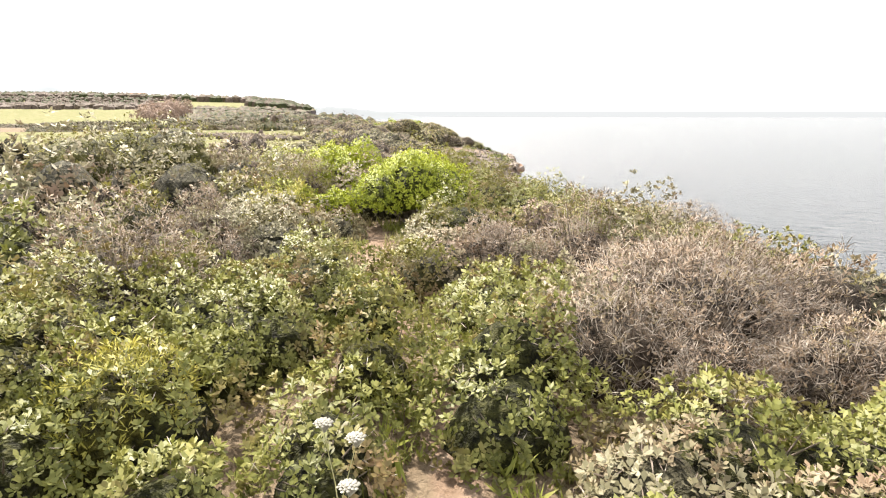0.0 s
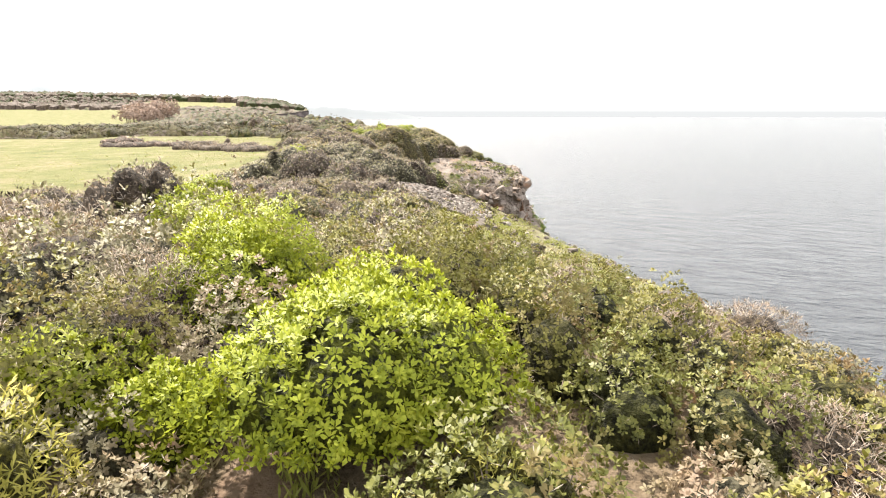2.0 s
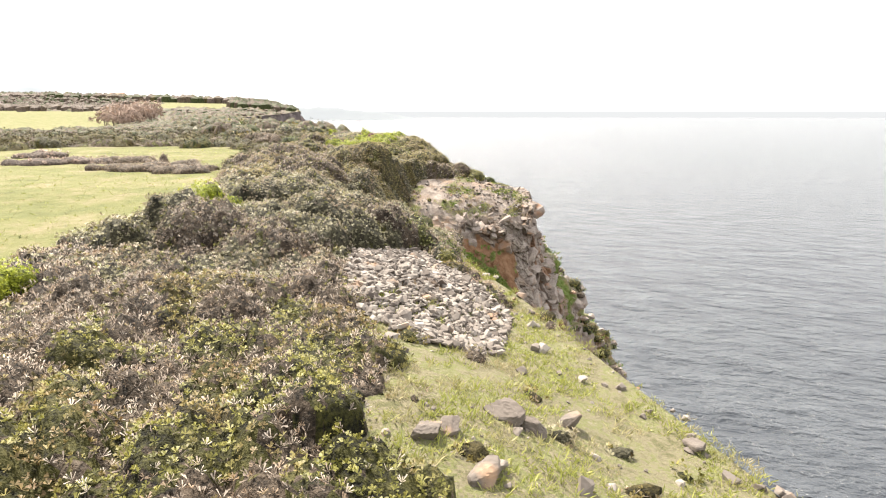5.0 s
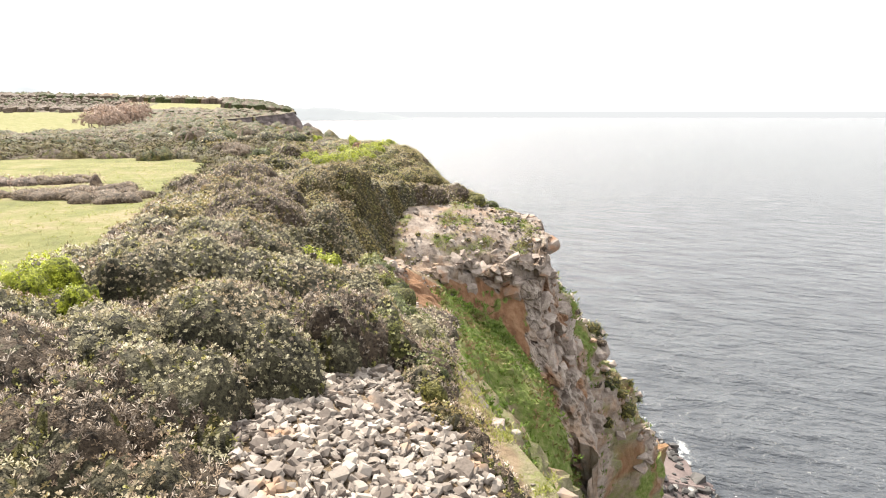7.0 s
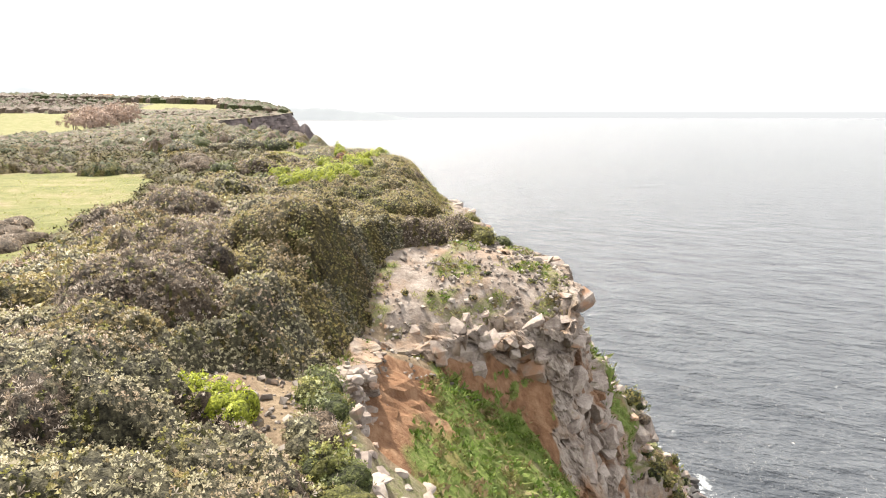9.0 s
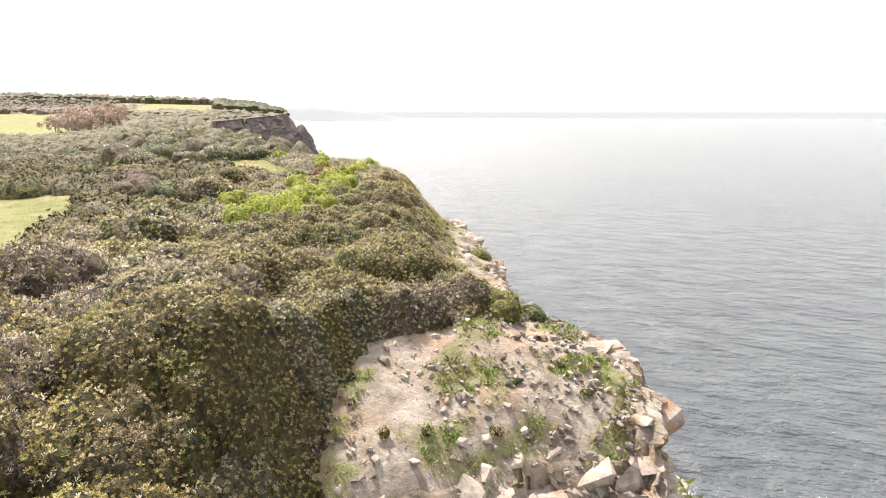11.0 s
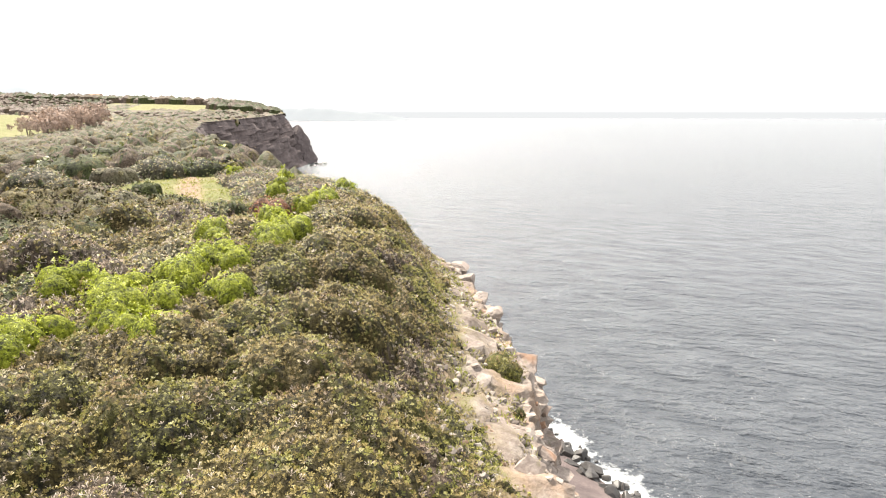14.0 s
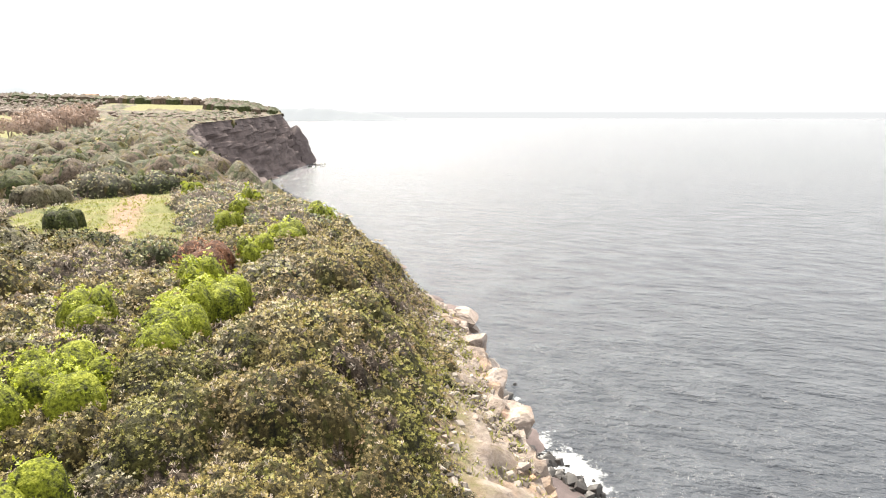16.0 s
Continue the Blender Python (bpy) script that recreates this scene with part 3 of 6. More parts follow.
for i, f in enumerate(share):
    if f < 0:
        q = lip[:, :2] + seaward * f
        WP[i] = np.column_stack([q, ground_z(q[:, 0], q[:, 1]) + 0.03 - 0.05 * (f < -0.7)])
    else:
        out = np.interp(f, [0, 0.10, 0.40, 1.0, 1.35], [0, 0.07, 0.26, 1.0, 1.45])
        WP[i, :, :2] = lip[:, :2] + (foot - lip)[:, :2] * out
        WP[i, :, 2] = lip[:, 2] + (foot[:, 2] - lip[:, 2]) * f
w_share = np.repeat(share[:, None], len(along), 1).ravel()
w_key = np.tile(key, len(share))
w_run = np.tile(along, len(share))
W = WP.reshape(-1, 3)
ragged = 0.12 * wobble(W[:, 0], W[:, 1], W[:, 2] * 0.6, 0.9, 97)
# hard rock caps the walls and makes the seaward face and the near stack; red earth shows beneath
w_rock = 1 - ease((w_share - 0.40 + ragged) / 0.12)
w_rock = np.maximum(w_rock, ease((w_key - 11.0 + 2 * ragged) / 0.5))
w_rock = np.maximum(w_rock, ease((3.2 + 2 * ragged - w_key) / 0.4))
w_rock = np.where((w_key > 3.3) & (w_key < 6.3), w_rock * ease((0.22 + ragged - w_share) / 0.1), w_rock)
tilt = W * (1, 1, 1.55) + np.stack([0 * w_run, 0 * w_run, 0.35 * W[:, 0]], 1)
b1, e1 = cells(tilt, 1.5, 31)
b2, e2 = cells(tilt, 0.65, 32)
b3, _ = cells(tilt, 0.28, 33)
w_push = w_rock * (0.80 * (b1 - 0.5) + 0.36 * (b2 - 0.5) + 0.10 * (b3 - 0.5) - 0.55 * np.clip(0.12 - e1, 0, 1) - 0.25 * np.clip(0.12 - e2, 0, 1))
flutes = wobble(w_run, 0 * w_run, W[:, 2] * 0.15, 0.55, 98)
w_push += (1 - w_rock) * (0.27 * flutes + 0.06 * (b2 - 0.5) + 0.04 * (b3 - 0.5))
# a ledge overhangs a dark hollow under the headland's brow
w_push += -0.55 * np.exp(-((w_key - 10.2) / 0.55) ** 2 - ((w_share - 0.42) / 0.10) ** 2) + 0.35 * np.exp(-((w_key - 10.2) / 0.8) ** 2 - ((w_share - 0.17) / 0.13) ** 2)
w_push *= np.where(w_share < 0, 0.25, 1.0) * ease((w_share + 0.75) / 0.25)
W[:, :2] += np.tile(seaward, (len(share), 1)) * (w_push * np.where(w_share < 0, 0, 1))[:, None]
W[:, 2] += np.where(w_share < 0, w_push, 0.25 * w_push)
wn_i = np.arange(len(W)).reshape(len(share), len(along))
w_quads = np.stack([wn_i[:-1, :-1], wn_i[1:, :-1], wn_i[1:, 1:], wn_i[:-1, 1:]], -1).reshape(-1, 4)
wall_mesh = mesh_from("ground_cliff", W, w_quads, [GROUND], True)
wall_mesh.polygons.foreach_set("use_smooth", w_rock[w_quads].mean(1) < 0.5)
w_soil = np.clip(1 - w_rock, 0, 1)
w_green = ease((w_share - 0.86 + 0.5 * ragged) / 0.12) * (w_key < 11.6) * (w_key > 3.2) + 0.75 * w_soil * (wobble(W[:, 0], W[:, 1], W[:, 2], 0.7, 99) > 0.45) * (w_share > 0.3)
on_lip = w_share < 0.02
for name, values in (("field", 0 * w_share), ("slope", 0.62 * on_lip * (wobble(W[:, 0], W[:, 1], 0, 0.8, 94) > 0)), ("rock", np.where(on_lip, 0.62, w_rock)), ("red", np.maximum(w_soil * ~on_lip, 0.6 * (w_key > 9.5) * (w_share > 0.25) * np.clip(0.5 + wobble(W[:, 0], W[:, 1], W[:, 2] * 0.4, 1.1, 92), 0, 1))), ("weed", np.clip(w_green, 0, 1)),
                     ("trail", 0.55 * on_lip * (wobble(W[:, 0], W[:, 1], 0, 0.9, 93) > 0.1))):
    mask_on(wall_mesh, name, values)
tagged(new("ground_cliff", wall_mesh), "fractured grey-pink rock walls over red earth round the grassy gully", "cliff", kind="structure")

# ---- sea ----
def sea_material():
    m = bpy.data.materials.new("sea_water")
    m.use_nodes = True
    n, l = m.node_tree.nodes, m.node_tree.links
    n.clear()
    out = n.new("ShaderNodeOutputMaterial")
    bsdf = n.new("ShaderNodeBsdfPrincipled")
    l.new(bsdf.outputs[0], out.inputs[0])
    geo = n.new("ShaderNodeNewGeometry")
    heights = []
    for scale, stretch, turn in ((0.05, (2.4, 1, 1), -16), (0.16, (2.2, 1, 1), -24), (0.5, (1.9, 1, 1), -14), (1.7, (1.5, 1, 1), -28)):
        mp = n.new("ShaderNodeMapping")
        mp.vector_type = "TEXTURE"
        mp.inputs["Scale"].default_value = stretch
        mp.inputs["Rotation"].default_value = (0, 0, radians(turn))
        t = n.new("ShaderNodeTexNoise")
        t.inputs["Scale"].default_value = scale
        t.inputs["Detail"].default_value = 5.0
        l.new(geo.outputs["Position"], mp.inputs["Vector"])
        l.new(mp.outputs[0], t.inputs["Vector"])
        heights.append(t.outputs["Fac"])
    normal = None
    for h, dist in zip(heights, (2.0, 2.4, 1.6, 0.45)):
        b = n.new("ShaderNodeBump")
        b.inputs["Strength"].default_value = 1.0
        b.inputs["Distance"].default_value = dist
        l.new(h, b.inputs["Height"])
        if normal:
            l.new(normal, b.inputs["Normal"])
        normal = b.outputs[0]
    l.new(normal, bsdf.inputs["Normal"])
    ramp = n.new("ShaderNodeValToRGB")
    ramp.color_ramp.elements[0].position, ramp.color_ramp.elements[0].color = 0.35, (0.034, 0.040, 0.050, 1)
    ramp.color_ramp.elements[1].position, ramp.color_ramp.elements[1].color = 0.70, (0.068, 0.076, 0.088, 1)
    l.new(heights[1], ramp.inputs["Fac"])
    # foam along the rocks, broken up by the swell
    a = n.new("ShaderNodeAttribute")
    a.attribute_name = "foam"
    fn = n.new("ShaderNodeTexNoise")
    fn.inputs["Scale"].default_value = 0.5
    fn.inputs["Detail"].default_value = 9.0
    fn.inputs["Roughness"].default_value = 0.7
    l.new(geo.outputs["Position"], fn.inputs["Vector"])
    add = n.new("ShaderNodeMath")
    l.new(a.outputs["Fac"], add.inputs[0])
    l.new(fn.outputs["Fac"], add.inputs[1])
    mr = n.new("ShaderNodeMapRange")
    mr.inputs["From Min"].default_value = 0.98
    mr.inputs["From Max"].default_value = 1.24
    l.new(add.outputs[0], mr.inputs["Value"])
    mix = n.new("ShaderNodeMix")
    mix.data_type = "RGBA"
    mix.inputs["B"].default_value = (0.85, 0.88, 0.88, 1)
    l.new(mr.outputs[0], mix.inputs["Factor"])
    l.new(ramp.outputs["Color"], mix.inputs["A"])
    l.new(mix.outputs["Result"], bsdf.inputs["Base Color"])
    rr = n.new("ShaderNodeMapRange")
    rr.inputs["To Min"].default_value = 0.22
    rr.inputs["To Max"].default_value = 0.8
    l.new(mr.outputs[0], rr.inputs["Value"])
    l.new(rr.outputs[0], bsdf.inputs["Roughness"])
    bsdf.inputs["IOR"].default_value = 1.33
    bsdf.inputs["Specular IOR Level"].default_value = 0.62
    return m


gx = np.concatenate([[-4900, -3000, -1500, -800, -500], np.arange(-320, -60, 8.0), np.arange(-60, 60, 1.5), [64, 72, 90, 130, 200, 400, 900, 2000, 4900]])
gy = np.concatenate([[-300, -100, 0, 60], np.arange(90, 240, 1.5), np.arange(240, 820, 8.0), [1000, 1400, 2200, 3500, 4950]])
SX, SY = np.meshgrid(gx, gy)
si = np.arange(SX.size).reshape(SX.shape)
sq = np.stack([si[:-1, :-1], si[:-1, 1:], si[1:, 1:], si[1:, :-1]], -1).reshape(-1, 4)
sp = np.stack([SX.ravel(), SY.ravel(), np.zeros(SX.size)], -1)
off = SX.ravel() - curve(SY.ravel(), SHORE_X)
foam = np.where(SY.ravel() < 230, 0.62 * np.exp(-(np.clip(off - 1, 0, 99) / 5.0) ** 1.3), 0.5 * np.exp(-(np.clip(off, 0, 99) / 6.0)))
foam = np.where(off < -4, 0.3, foam)
foam *= np.clip(0.62 + 0.5 * wobble(sp[:, 0], sp[:, 1], 0, 9.0, 77), 0.15, 1)
foam += 0.42 * np.exp(-(((sp[:, 0] - 21) / 6) ** 2 + ((sp[:, 1] - 139) / 9) ** 2)) + 0.38 * np.exp(-(((sp[:, 0] - 14) / 5) ** 2 + ((sp[:, 1] - 149) / 8) ** 2)) + 0.2 * np.exp(-(((sp[:, 0] - 13) / 4) ** 2 + ((sp[:, 1] - 160) / 8) ** 2))
sea_mesh = mesh_from("sea", sp, sq, [sea_material()], True)
mask_on(sea_mesh, "foam", foam)
sea = tagged(new("sea", sea_mesh), "grey-blue open sea with small waves and foam at the rocks", "sea", kind="structure")


# ---- leaves, twigs and stems ----
rng = np.random.default_rng(7)
STYLE = {  # share of slivers among the leaves, their length against a leaf, leaf breadth, upward habit
    "olive": (0.04, 1.6, 0.62, 0.35), "moss": (0.06, 1.5, 0.62, 0.35), "silver": (0.07, 1.6, 0.62, 0.3), "heath": (0.62, 2.1, 0.36, 0.3),
    "mixed": (0.10, 1.8, 0.6, 0.3), "dark": (0.05, 1.6, 0.6, 0.3), "lime": (0.0, 1.0, 0.5, 0.6), "feather": (0.0, 1.0, 0.2, 0.9),
    "russet": (0.3, 1.6, 0.45, 0.8), "wood": (0.4, 1.6, 0.45, 0.5)}
KINDS = list(STYLE)


def unit(v):
    return v / np.maximum(np.linalg.norm(v, axis=1, keepdims=True), 1e-9)


def leaves_on(dome, size, cover=1.3, others=(), shag=0.25):
    """Kites in sprays over one dome (x, y, z, rx, ry, h, kind), leaving out what lies deep in its neighbours. Gives corners and whether each is a twig."""
    x, y, z, ax, ay, h, kind = dome
    slim, reach, breadth, rise = STYLE[kind]
    if size > 0.18 and breadth > 0.4:
        breadth, slim = 0.95, slim * 0.4
    area = 2 * math.pi * (((ax * ay) ** 1.6 + (ax * h) ** 1.6 + (ay * h) ** 1.6) / 3) ** (1 / 1.6) * 1.15
    per = 8
    n = int(cover * area / (0.5 * max(breadth, 0.5) * size * size) / per) + 3
    uz = rng.uniform(-0.15, 1, n)
    ph = rng.uniform(0, 2 * math.pi, n)
    w = np.sqrt(1 - uz * uz)
    d = np.stack([w * np.cos(ph), w * np.sin(ph), uz], 1)
    p = d * (ax, ay, h) + (x, y, z)
    lump = 1 + shag * wobble(p[:, 0], p[:, 1], p[:, 2], 0.75, 31) + 0.75 * shag * wobble(p[:, 0], p[:, 1], p[:, 2], 0.26, 32)
    lump *= 1.03 - 0.3 * rng.random(n) ** 2.2
    c = d * (ax, ay, h) * lump[:, None] + (x, y, z)
    keep = np.ones(n, bool)
    for o in others:
        q = (c - (o[0], o[1], o[2])) / (o[3], o[4], o[5])
        keep &= (q * q).sum(1) > 0.66
    c, d = c[keep], d[keep]
    nrm = unit(d / (ax, ay, h))
    n = len(c)
    if n == 0:
        return np.empty((0, 4, 3)), np.empty(0, bool), np.empty((0, 3))
    m = n * per
    c = np.repeat(c, per, 0)
    nrm = np.repeat(nrm, per, 0)
    # each spray is a small rosette: leaves fan out from its middle, the inner ones upright; far off they close to a skin
    f = min(max((size - 0.10) / 0.14, 0.0), 1.0)
    axis = unit(nrm * 0.8 + np.repeat(rng.normal(0, 0.3, (n, 3)), per, 0) + (0, 0, 0.3 + 0.5 * rise * (1 - f)))
    t1 = unit(np.cross(axis, (0.31, 0.87, 0.38)))
    t2 = np.cross(axis, t1)
    turn = np.tile(np.arange(per) * 2.4, n) + np.repeat(rng.uniform(0, 6.28, n), per) + rng.normal(0, 0.3, m)
    lift = np.tile(np.linspace(0.1, 1.0, per), n) * (1 - 0.5 * f) + rng.normal(0, 0.2, m)
    way = unit((t1 * np.cos(turn)[:, None] + t2 * np.sin(turn)[:, None]) * np.cos(lift)[:, None] + axis * np.sin(lift)[:, None])
    c = c + way * (size * 0.12) + axis * (size * rng.uniform(-0.35, 0.35, m))[:, None]
    out = axis
    side = unit(np.cross(way, axis + rng.normal(0, 0.25, (m, 3))))
    twig = rng.random(m) < slim
    ln = size * rng.uniform(0.7, 1.3, m) * np.where(twig, reach, 1)
    br = np.where(twig, np.minimum(0.004 + 0.05 * size, 0.14 * size), size * breadth * rng.uniform(0.7, 1.2, m))
    a = way * ln[:, None]
    b = side * br[:, None] * 0.5
    face = unit(np.cross(a, b))
    turned = (face * nrm).sum(1) < 0
    b[turned] *= -1
    face[turned] *= -1
    quad = np.stack([c, c + a * 0.62 - b, c + a, c + a * 0.62 + b], 1)
    return quad, twig, unit(face * (0.34 - 0.14 * f) + nrm * (0.40 + 0.25 * f) + out * 0.27)


def core_of(dome, shrink=0.80, rings=4, spokes=9, rough=0.08):
    """The closed inside of a bush: an uneven dome, with a normal for each facet."""
    x, y, z, ax, ay, h, kind = dome
    e = np.sin(np.linspace(-0.2, math.pi / 2, rings + 1))
    ang = np.linspace(0, 2 * math.pi, spokes + 1)
    uu, aa = np.meshgrid(e, ang, indexing="ij")
    s = np.sqrt(np.maximum(1 - uu * uu, 0))
    g = np.stack([x + s * np.cos(aa) * ax * shrink, y + s * np.sin(aa) * ay * shrink, z + uu * h * shrink], -1)
    g += (rough * wobble(g[..., 0], g[..., 1], g[..., 2], 0.6 + 3 * (rough - 0.08), 33))[..., None]
    return np.stack([g[:-1, :-1], g[:-1, 1:], g[1:, 1:], g[1:, :-1]], 2).reshape(-1, 4, 3)


def quad_mesh(name, quads, mats, index, normals=None):
    """Loose quads as one mesh; normals: one for each quad, rounding the leafage as a whole."""
    n = len(quads)
    me = mesh_from(name, quads.reshape(-1, 3), np.arange(n * 4).reshape(n, 4), mats, normals is not None, index)
    if normals is not None:
        me.normals_split_custom_set_from_vertices(np.repeat(normals, 4, 0).astype(np.float32))
    return me


def faces_of(q):
    return unit(np.cross(q[:, 2] - q[:, 0], q[:, 3] - q[:, 1]))


def stems(base, tips, thick, mat, name="stem", kinks=3):
    """Tapered crooked stems from near one foot up to each tip, as one mesh."""
    vs, fs = [], []
    for tip in tips:
        tip = np.array(tip, float)
        foot = np.array(base, float) + np.append(rng.normal(0, thick * 1.2, 2), -0.15)
        prev = None
        for k in range(kinks + 1):
            f = k / kinks
            c = foot + (tip - foot) * f + (rng.normal(0, 0.05, 3) * np.linalg.norm(tip - foot) if 0 < k < kinks else 0)
            c[2] += 0.12 * math.sin(f * math.pi) * np.linalg.norm(tip - foot)
            r = thick * (1 - 0.75 * f)
            start = len(vs)
            for j in range(5):
                a = j * 2 * math.pi / 5
                vs.append(c + (r * math.cos(a), r * math.sin(a), 0.3 * r * math.sin(a)))
            if prev is not None:
                for j in range(5):
                    fs.append((prev + j, prev + (j + 1) % 5, start + (j + 1) % 5, start + j))
            prev = start
    return mesh_from(name, np.array(vs), np.array(fs), [mat], True)


def part(name, me, parent, label=""):
    ob = new(name, me)
    ob.parent = parent
    return tagged(ob, label)


def bush(name, domes, size, label, category="shrub", group="", cover=1.3, others=(), stem=True, shrink=0.8, thick=0.03, shag=0.25, inner=None):
    """One bush: an Empty at its foot with crown and stems; its meshes lie about the foot."""
    x = sum(d[0] for d in domes) / len(domes)
    y = sum(d[1] for d in domes) / len(domes)
    foot = np.array((x, y, float(ground_z(x, y))))
    top = new(name)
    top.location = foot
    top.empty_display_size = 0.2
    tagged(top, label, category, group)
    ql, qi, qn = [], [], []
    for k, d in enumerate(domes):
        mine = [o for j, o in enumerate(domes) if j != k] + list(others)
        q, tw, nn = leaves_on(d, size, cover, mine, shag)
        ql.append(q)
        qi.append(tw.astype(int))
        qn.append(nn)
    for d in domes:
        q = core_of(d, shrink, *((7, 14, 0.12) if inner else (5, 11, 0.10)))
        ql.append(q)
        qi.append(np.full(len(q), 2))
        qn.append(faces_of(q) if inner is None else unit(faces_of(q) * 0.6 + 0.5 * unit((q.mean(1) - (d[0], d[1], d[2])) / (d[3], d[4], d[5]))))
    # half-dead bushes show their grey branching twigs
    for d in domes:
        if d[6] in ("heath", "wood") and d[1] < 22:
            n = int(170 * d[3] * d[5]) + 60
            a, up = rng.uniform(0, 6.28, n), rng.uniform(-0.05, 1, n)
            way = np.stack([np.cos(a) * np.sqrt(1 - up * up), np.sin(a) * np.sqrt(1 - up * up), up], 1)
            mid = np.array(d[:3])
            tip = mid + way * (d[3], d[4], d[5]) * rng.uniform(0.9, 1.12, n)[:, None]
            low = mid + way * (d[3], d[4], d[5]) * rng.uniform(0.35, 0.6, n)[:, None] + rng.normal(0, 0.07, (n, 3)) - (0, 0, 0.06)
            side = unit(np.cross(tip - low, rng.normal(0, 1, (n, 3)))) * rng.uniform(0.003, 0.007, n)[:, None]
            bend = (tip + low) / 2 + rng.normal(0, 0.035, (n, 3))
            q = np.concatenate([np.stack([low - side, bend - side, bend + side, low + side], 1), np.stack([bend - side, tip - side * 0.3, tip + side * 0.3, bend + side], 1)])
            ql.append(q)
            qi.append(np.full(len(q), 1))
            qn.append(unit(faces_of(q) + 0.8 * np.concatenate([way, way])))
    q = np.concatenate(ql) - foot
    part("crown", quad_mesh("crown", q, [LEAF[domes[0][6]], TWIG, inner or INNER_SHADE[domes[0][6]]], np.concatenate(qi), np.concatenate(qn)), top)
    if stem:
        tips = []
        for d in domes:
            for k in range(max(3, int(7 / len(domes)))):
                a = rng.uniform(0, 6.28)
                tips.append(np.array((d[0] + 0.6 * d[3] * math.cos(a), d[1] + 0.6 * d[4] * math.sin(a), d[2] + d[5] * rng.uniform(0.4, 0.8))) - foot)
        for tip in tips:
            part("stem", stems((0, 0, 0), [tip], thick, STEM, "stem"), top)
    return top


# ---- where the scrub grows ----
def grows(x, y):
    """Whether scrub covers the spot."""
    d = curve(y, RIM_X) - x
    ok = (from_trail(x, y) > np.where(np.asarray(y) < 5.0, 0.42, np.where(np.asarray(y) < 9.0, 0.18, 0.66))) & (d > bare_strip(y) * 1.1) & (d > np.where((np.asarray(y) > 34) & (np.asarray(y) < 64), 0.55, -0.4))
    ok &= ~inside(x, y, FIELD) & ~inside(x, y, FAR_FIELD) & ~inside(x, y, THIRD_FIELD) & ~inside(x, y, CLEARING)
    ok &= ~inside(x, y, GRASS_SLOPE) & ~inside(x, y, PILE) & ~inside(x, y, PLATFORM)
    ok &= np.hypot(x + 1.75, y - 13.0) > 1.2
    return ok


def kind_of(x, y):
    r = rng.random()
    left = x < -0.045 * y - 8
    if y < 9:
        if x > 0.9 and y > 4.6:
            return "heath" if r < 0.55 else ("silver" if r < 0.8 else "olive")
        if x > 0.3:
            return "silver" if r < 0.45 else "olive"
        if x < -3 and y > 6.5:
            return "silver" if r < 0.25 else ("heath" if r < 0.4 else "olive")
        return "olive" if r < 0.78 else "moss"
    if y < 19:
        if x < -3:
            return "silver" if r < 0.5 else ("heath" if r < 0.8 else "moss")
        return "moss" if r < 0.64 else ("silver" if r < 0.72 else ("olive" if r < 0.94 else "heath"))
    if y < 28:
        return ("heath" if r < 0.7 else "mixed") if x < -7 else ("moss" if r < 0.68 else ("mixed" if r < 0.85 else "heath"))
    if y > 31 and y < 37 and x < -5:
        return "silver" if r < 0.8 else "heath"
    if y < 36:
        return "heath" if r < 0.6 else ("mixed" if r < 0.85 else "moss")
    if y < 48:
        return "silver" if r < 0.72 else ("heath" if r < 0.88 else "mixed")
    if y < 62:
        return "mixed" if r < 0.5 else ("silver" if r < 0.75 else "heath")
    if y < 110:
        if left:
            return "mixed" if r < 0.4 else ("heath" if r < 0.65 else ("silver" if r < 0.85 else "dark"))
        return "mixed" if r < 0.72 else ("moss" if r < 0.86 else ("heath" if r < 0.95 else "silver"))
    return "heath" if r < 0.42 else ("silver" if r < 0.72 else ("mixed" if r < 0.86 else "dark"))


def seen_from(x, y):
    """About the nearest distance from which the spot is seen."""
    side = abs(x + 0.05 * y)
    if y > 22:
        side *= 0.7
    near = 3.6 if y < 12 else (5.5 if y < 22 else 8.0)
    return max(near, 1.6 * side, math.hypot(max(y - 68, 0), side) * 0.95)


domes = []
taken = {}


def place(x, y, r, h, kind, squash=1.0, sink=0.25):
    z = float(ground_z(x, y))
    dome = (x, y, z - sink * h * 0.4, r, r * squash, h * (1 + sink * 0.4), kind)
    domes.append(dome)
    taken.setdefault((int(x // 3), int(y // 3)), []).append(dome)
    return dome


def around(dome, pad=2):
    i, j = int(dome[0] // 3), int(dome[1] // 3)
    out = []
    for a in range(-pad, pad + 1):
        for b in range(-pad, pad + 1):
            for o in taken.get((i + a, j + b), ()):
                if o is not dome and math.hypot(o[0] - dome[0], o[1] - dome[1]) < o[3] + dome[3] + 0.3:
                    out.append(o)
    return out


def tall(x, y):
    """Height of the scrub hereabouts."""
    base = 0.62 if y > 60 else (0.8 if y < 20 else (0.55 if y < 35 else 0.95))
    d = float(curve(y, RIM_X)) - x
    if 1.2 < x < 3.2 and 5.5 < y < 9.5:
        base = 1.1
    if x < -4.5 and 7 < y < 19:
        base = 1.0 + 0.05 * min(-4.5 - x, 8)
    if x > 2 and 9.5 < y < 20:
        base = 0.72
    if -1.6 < x < 5 and 14.2 < y < 19.6:
        base = 1.08 if x < 0.9 else (0.82 if x < 2.0 else 0.6)
    if x < -10.5 and y > 34:
        base = 0.5
    d -= float(bare_strip(y))
    return base * (0.3 + 0.7 * min(max(d / 3.0, 0), 1)) if y > 60 else base * (0.6 + 0.4 * min(max(d / 2.0, 0), 1))


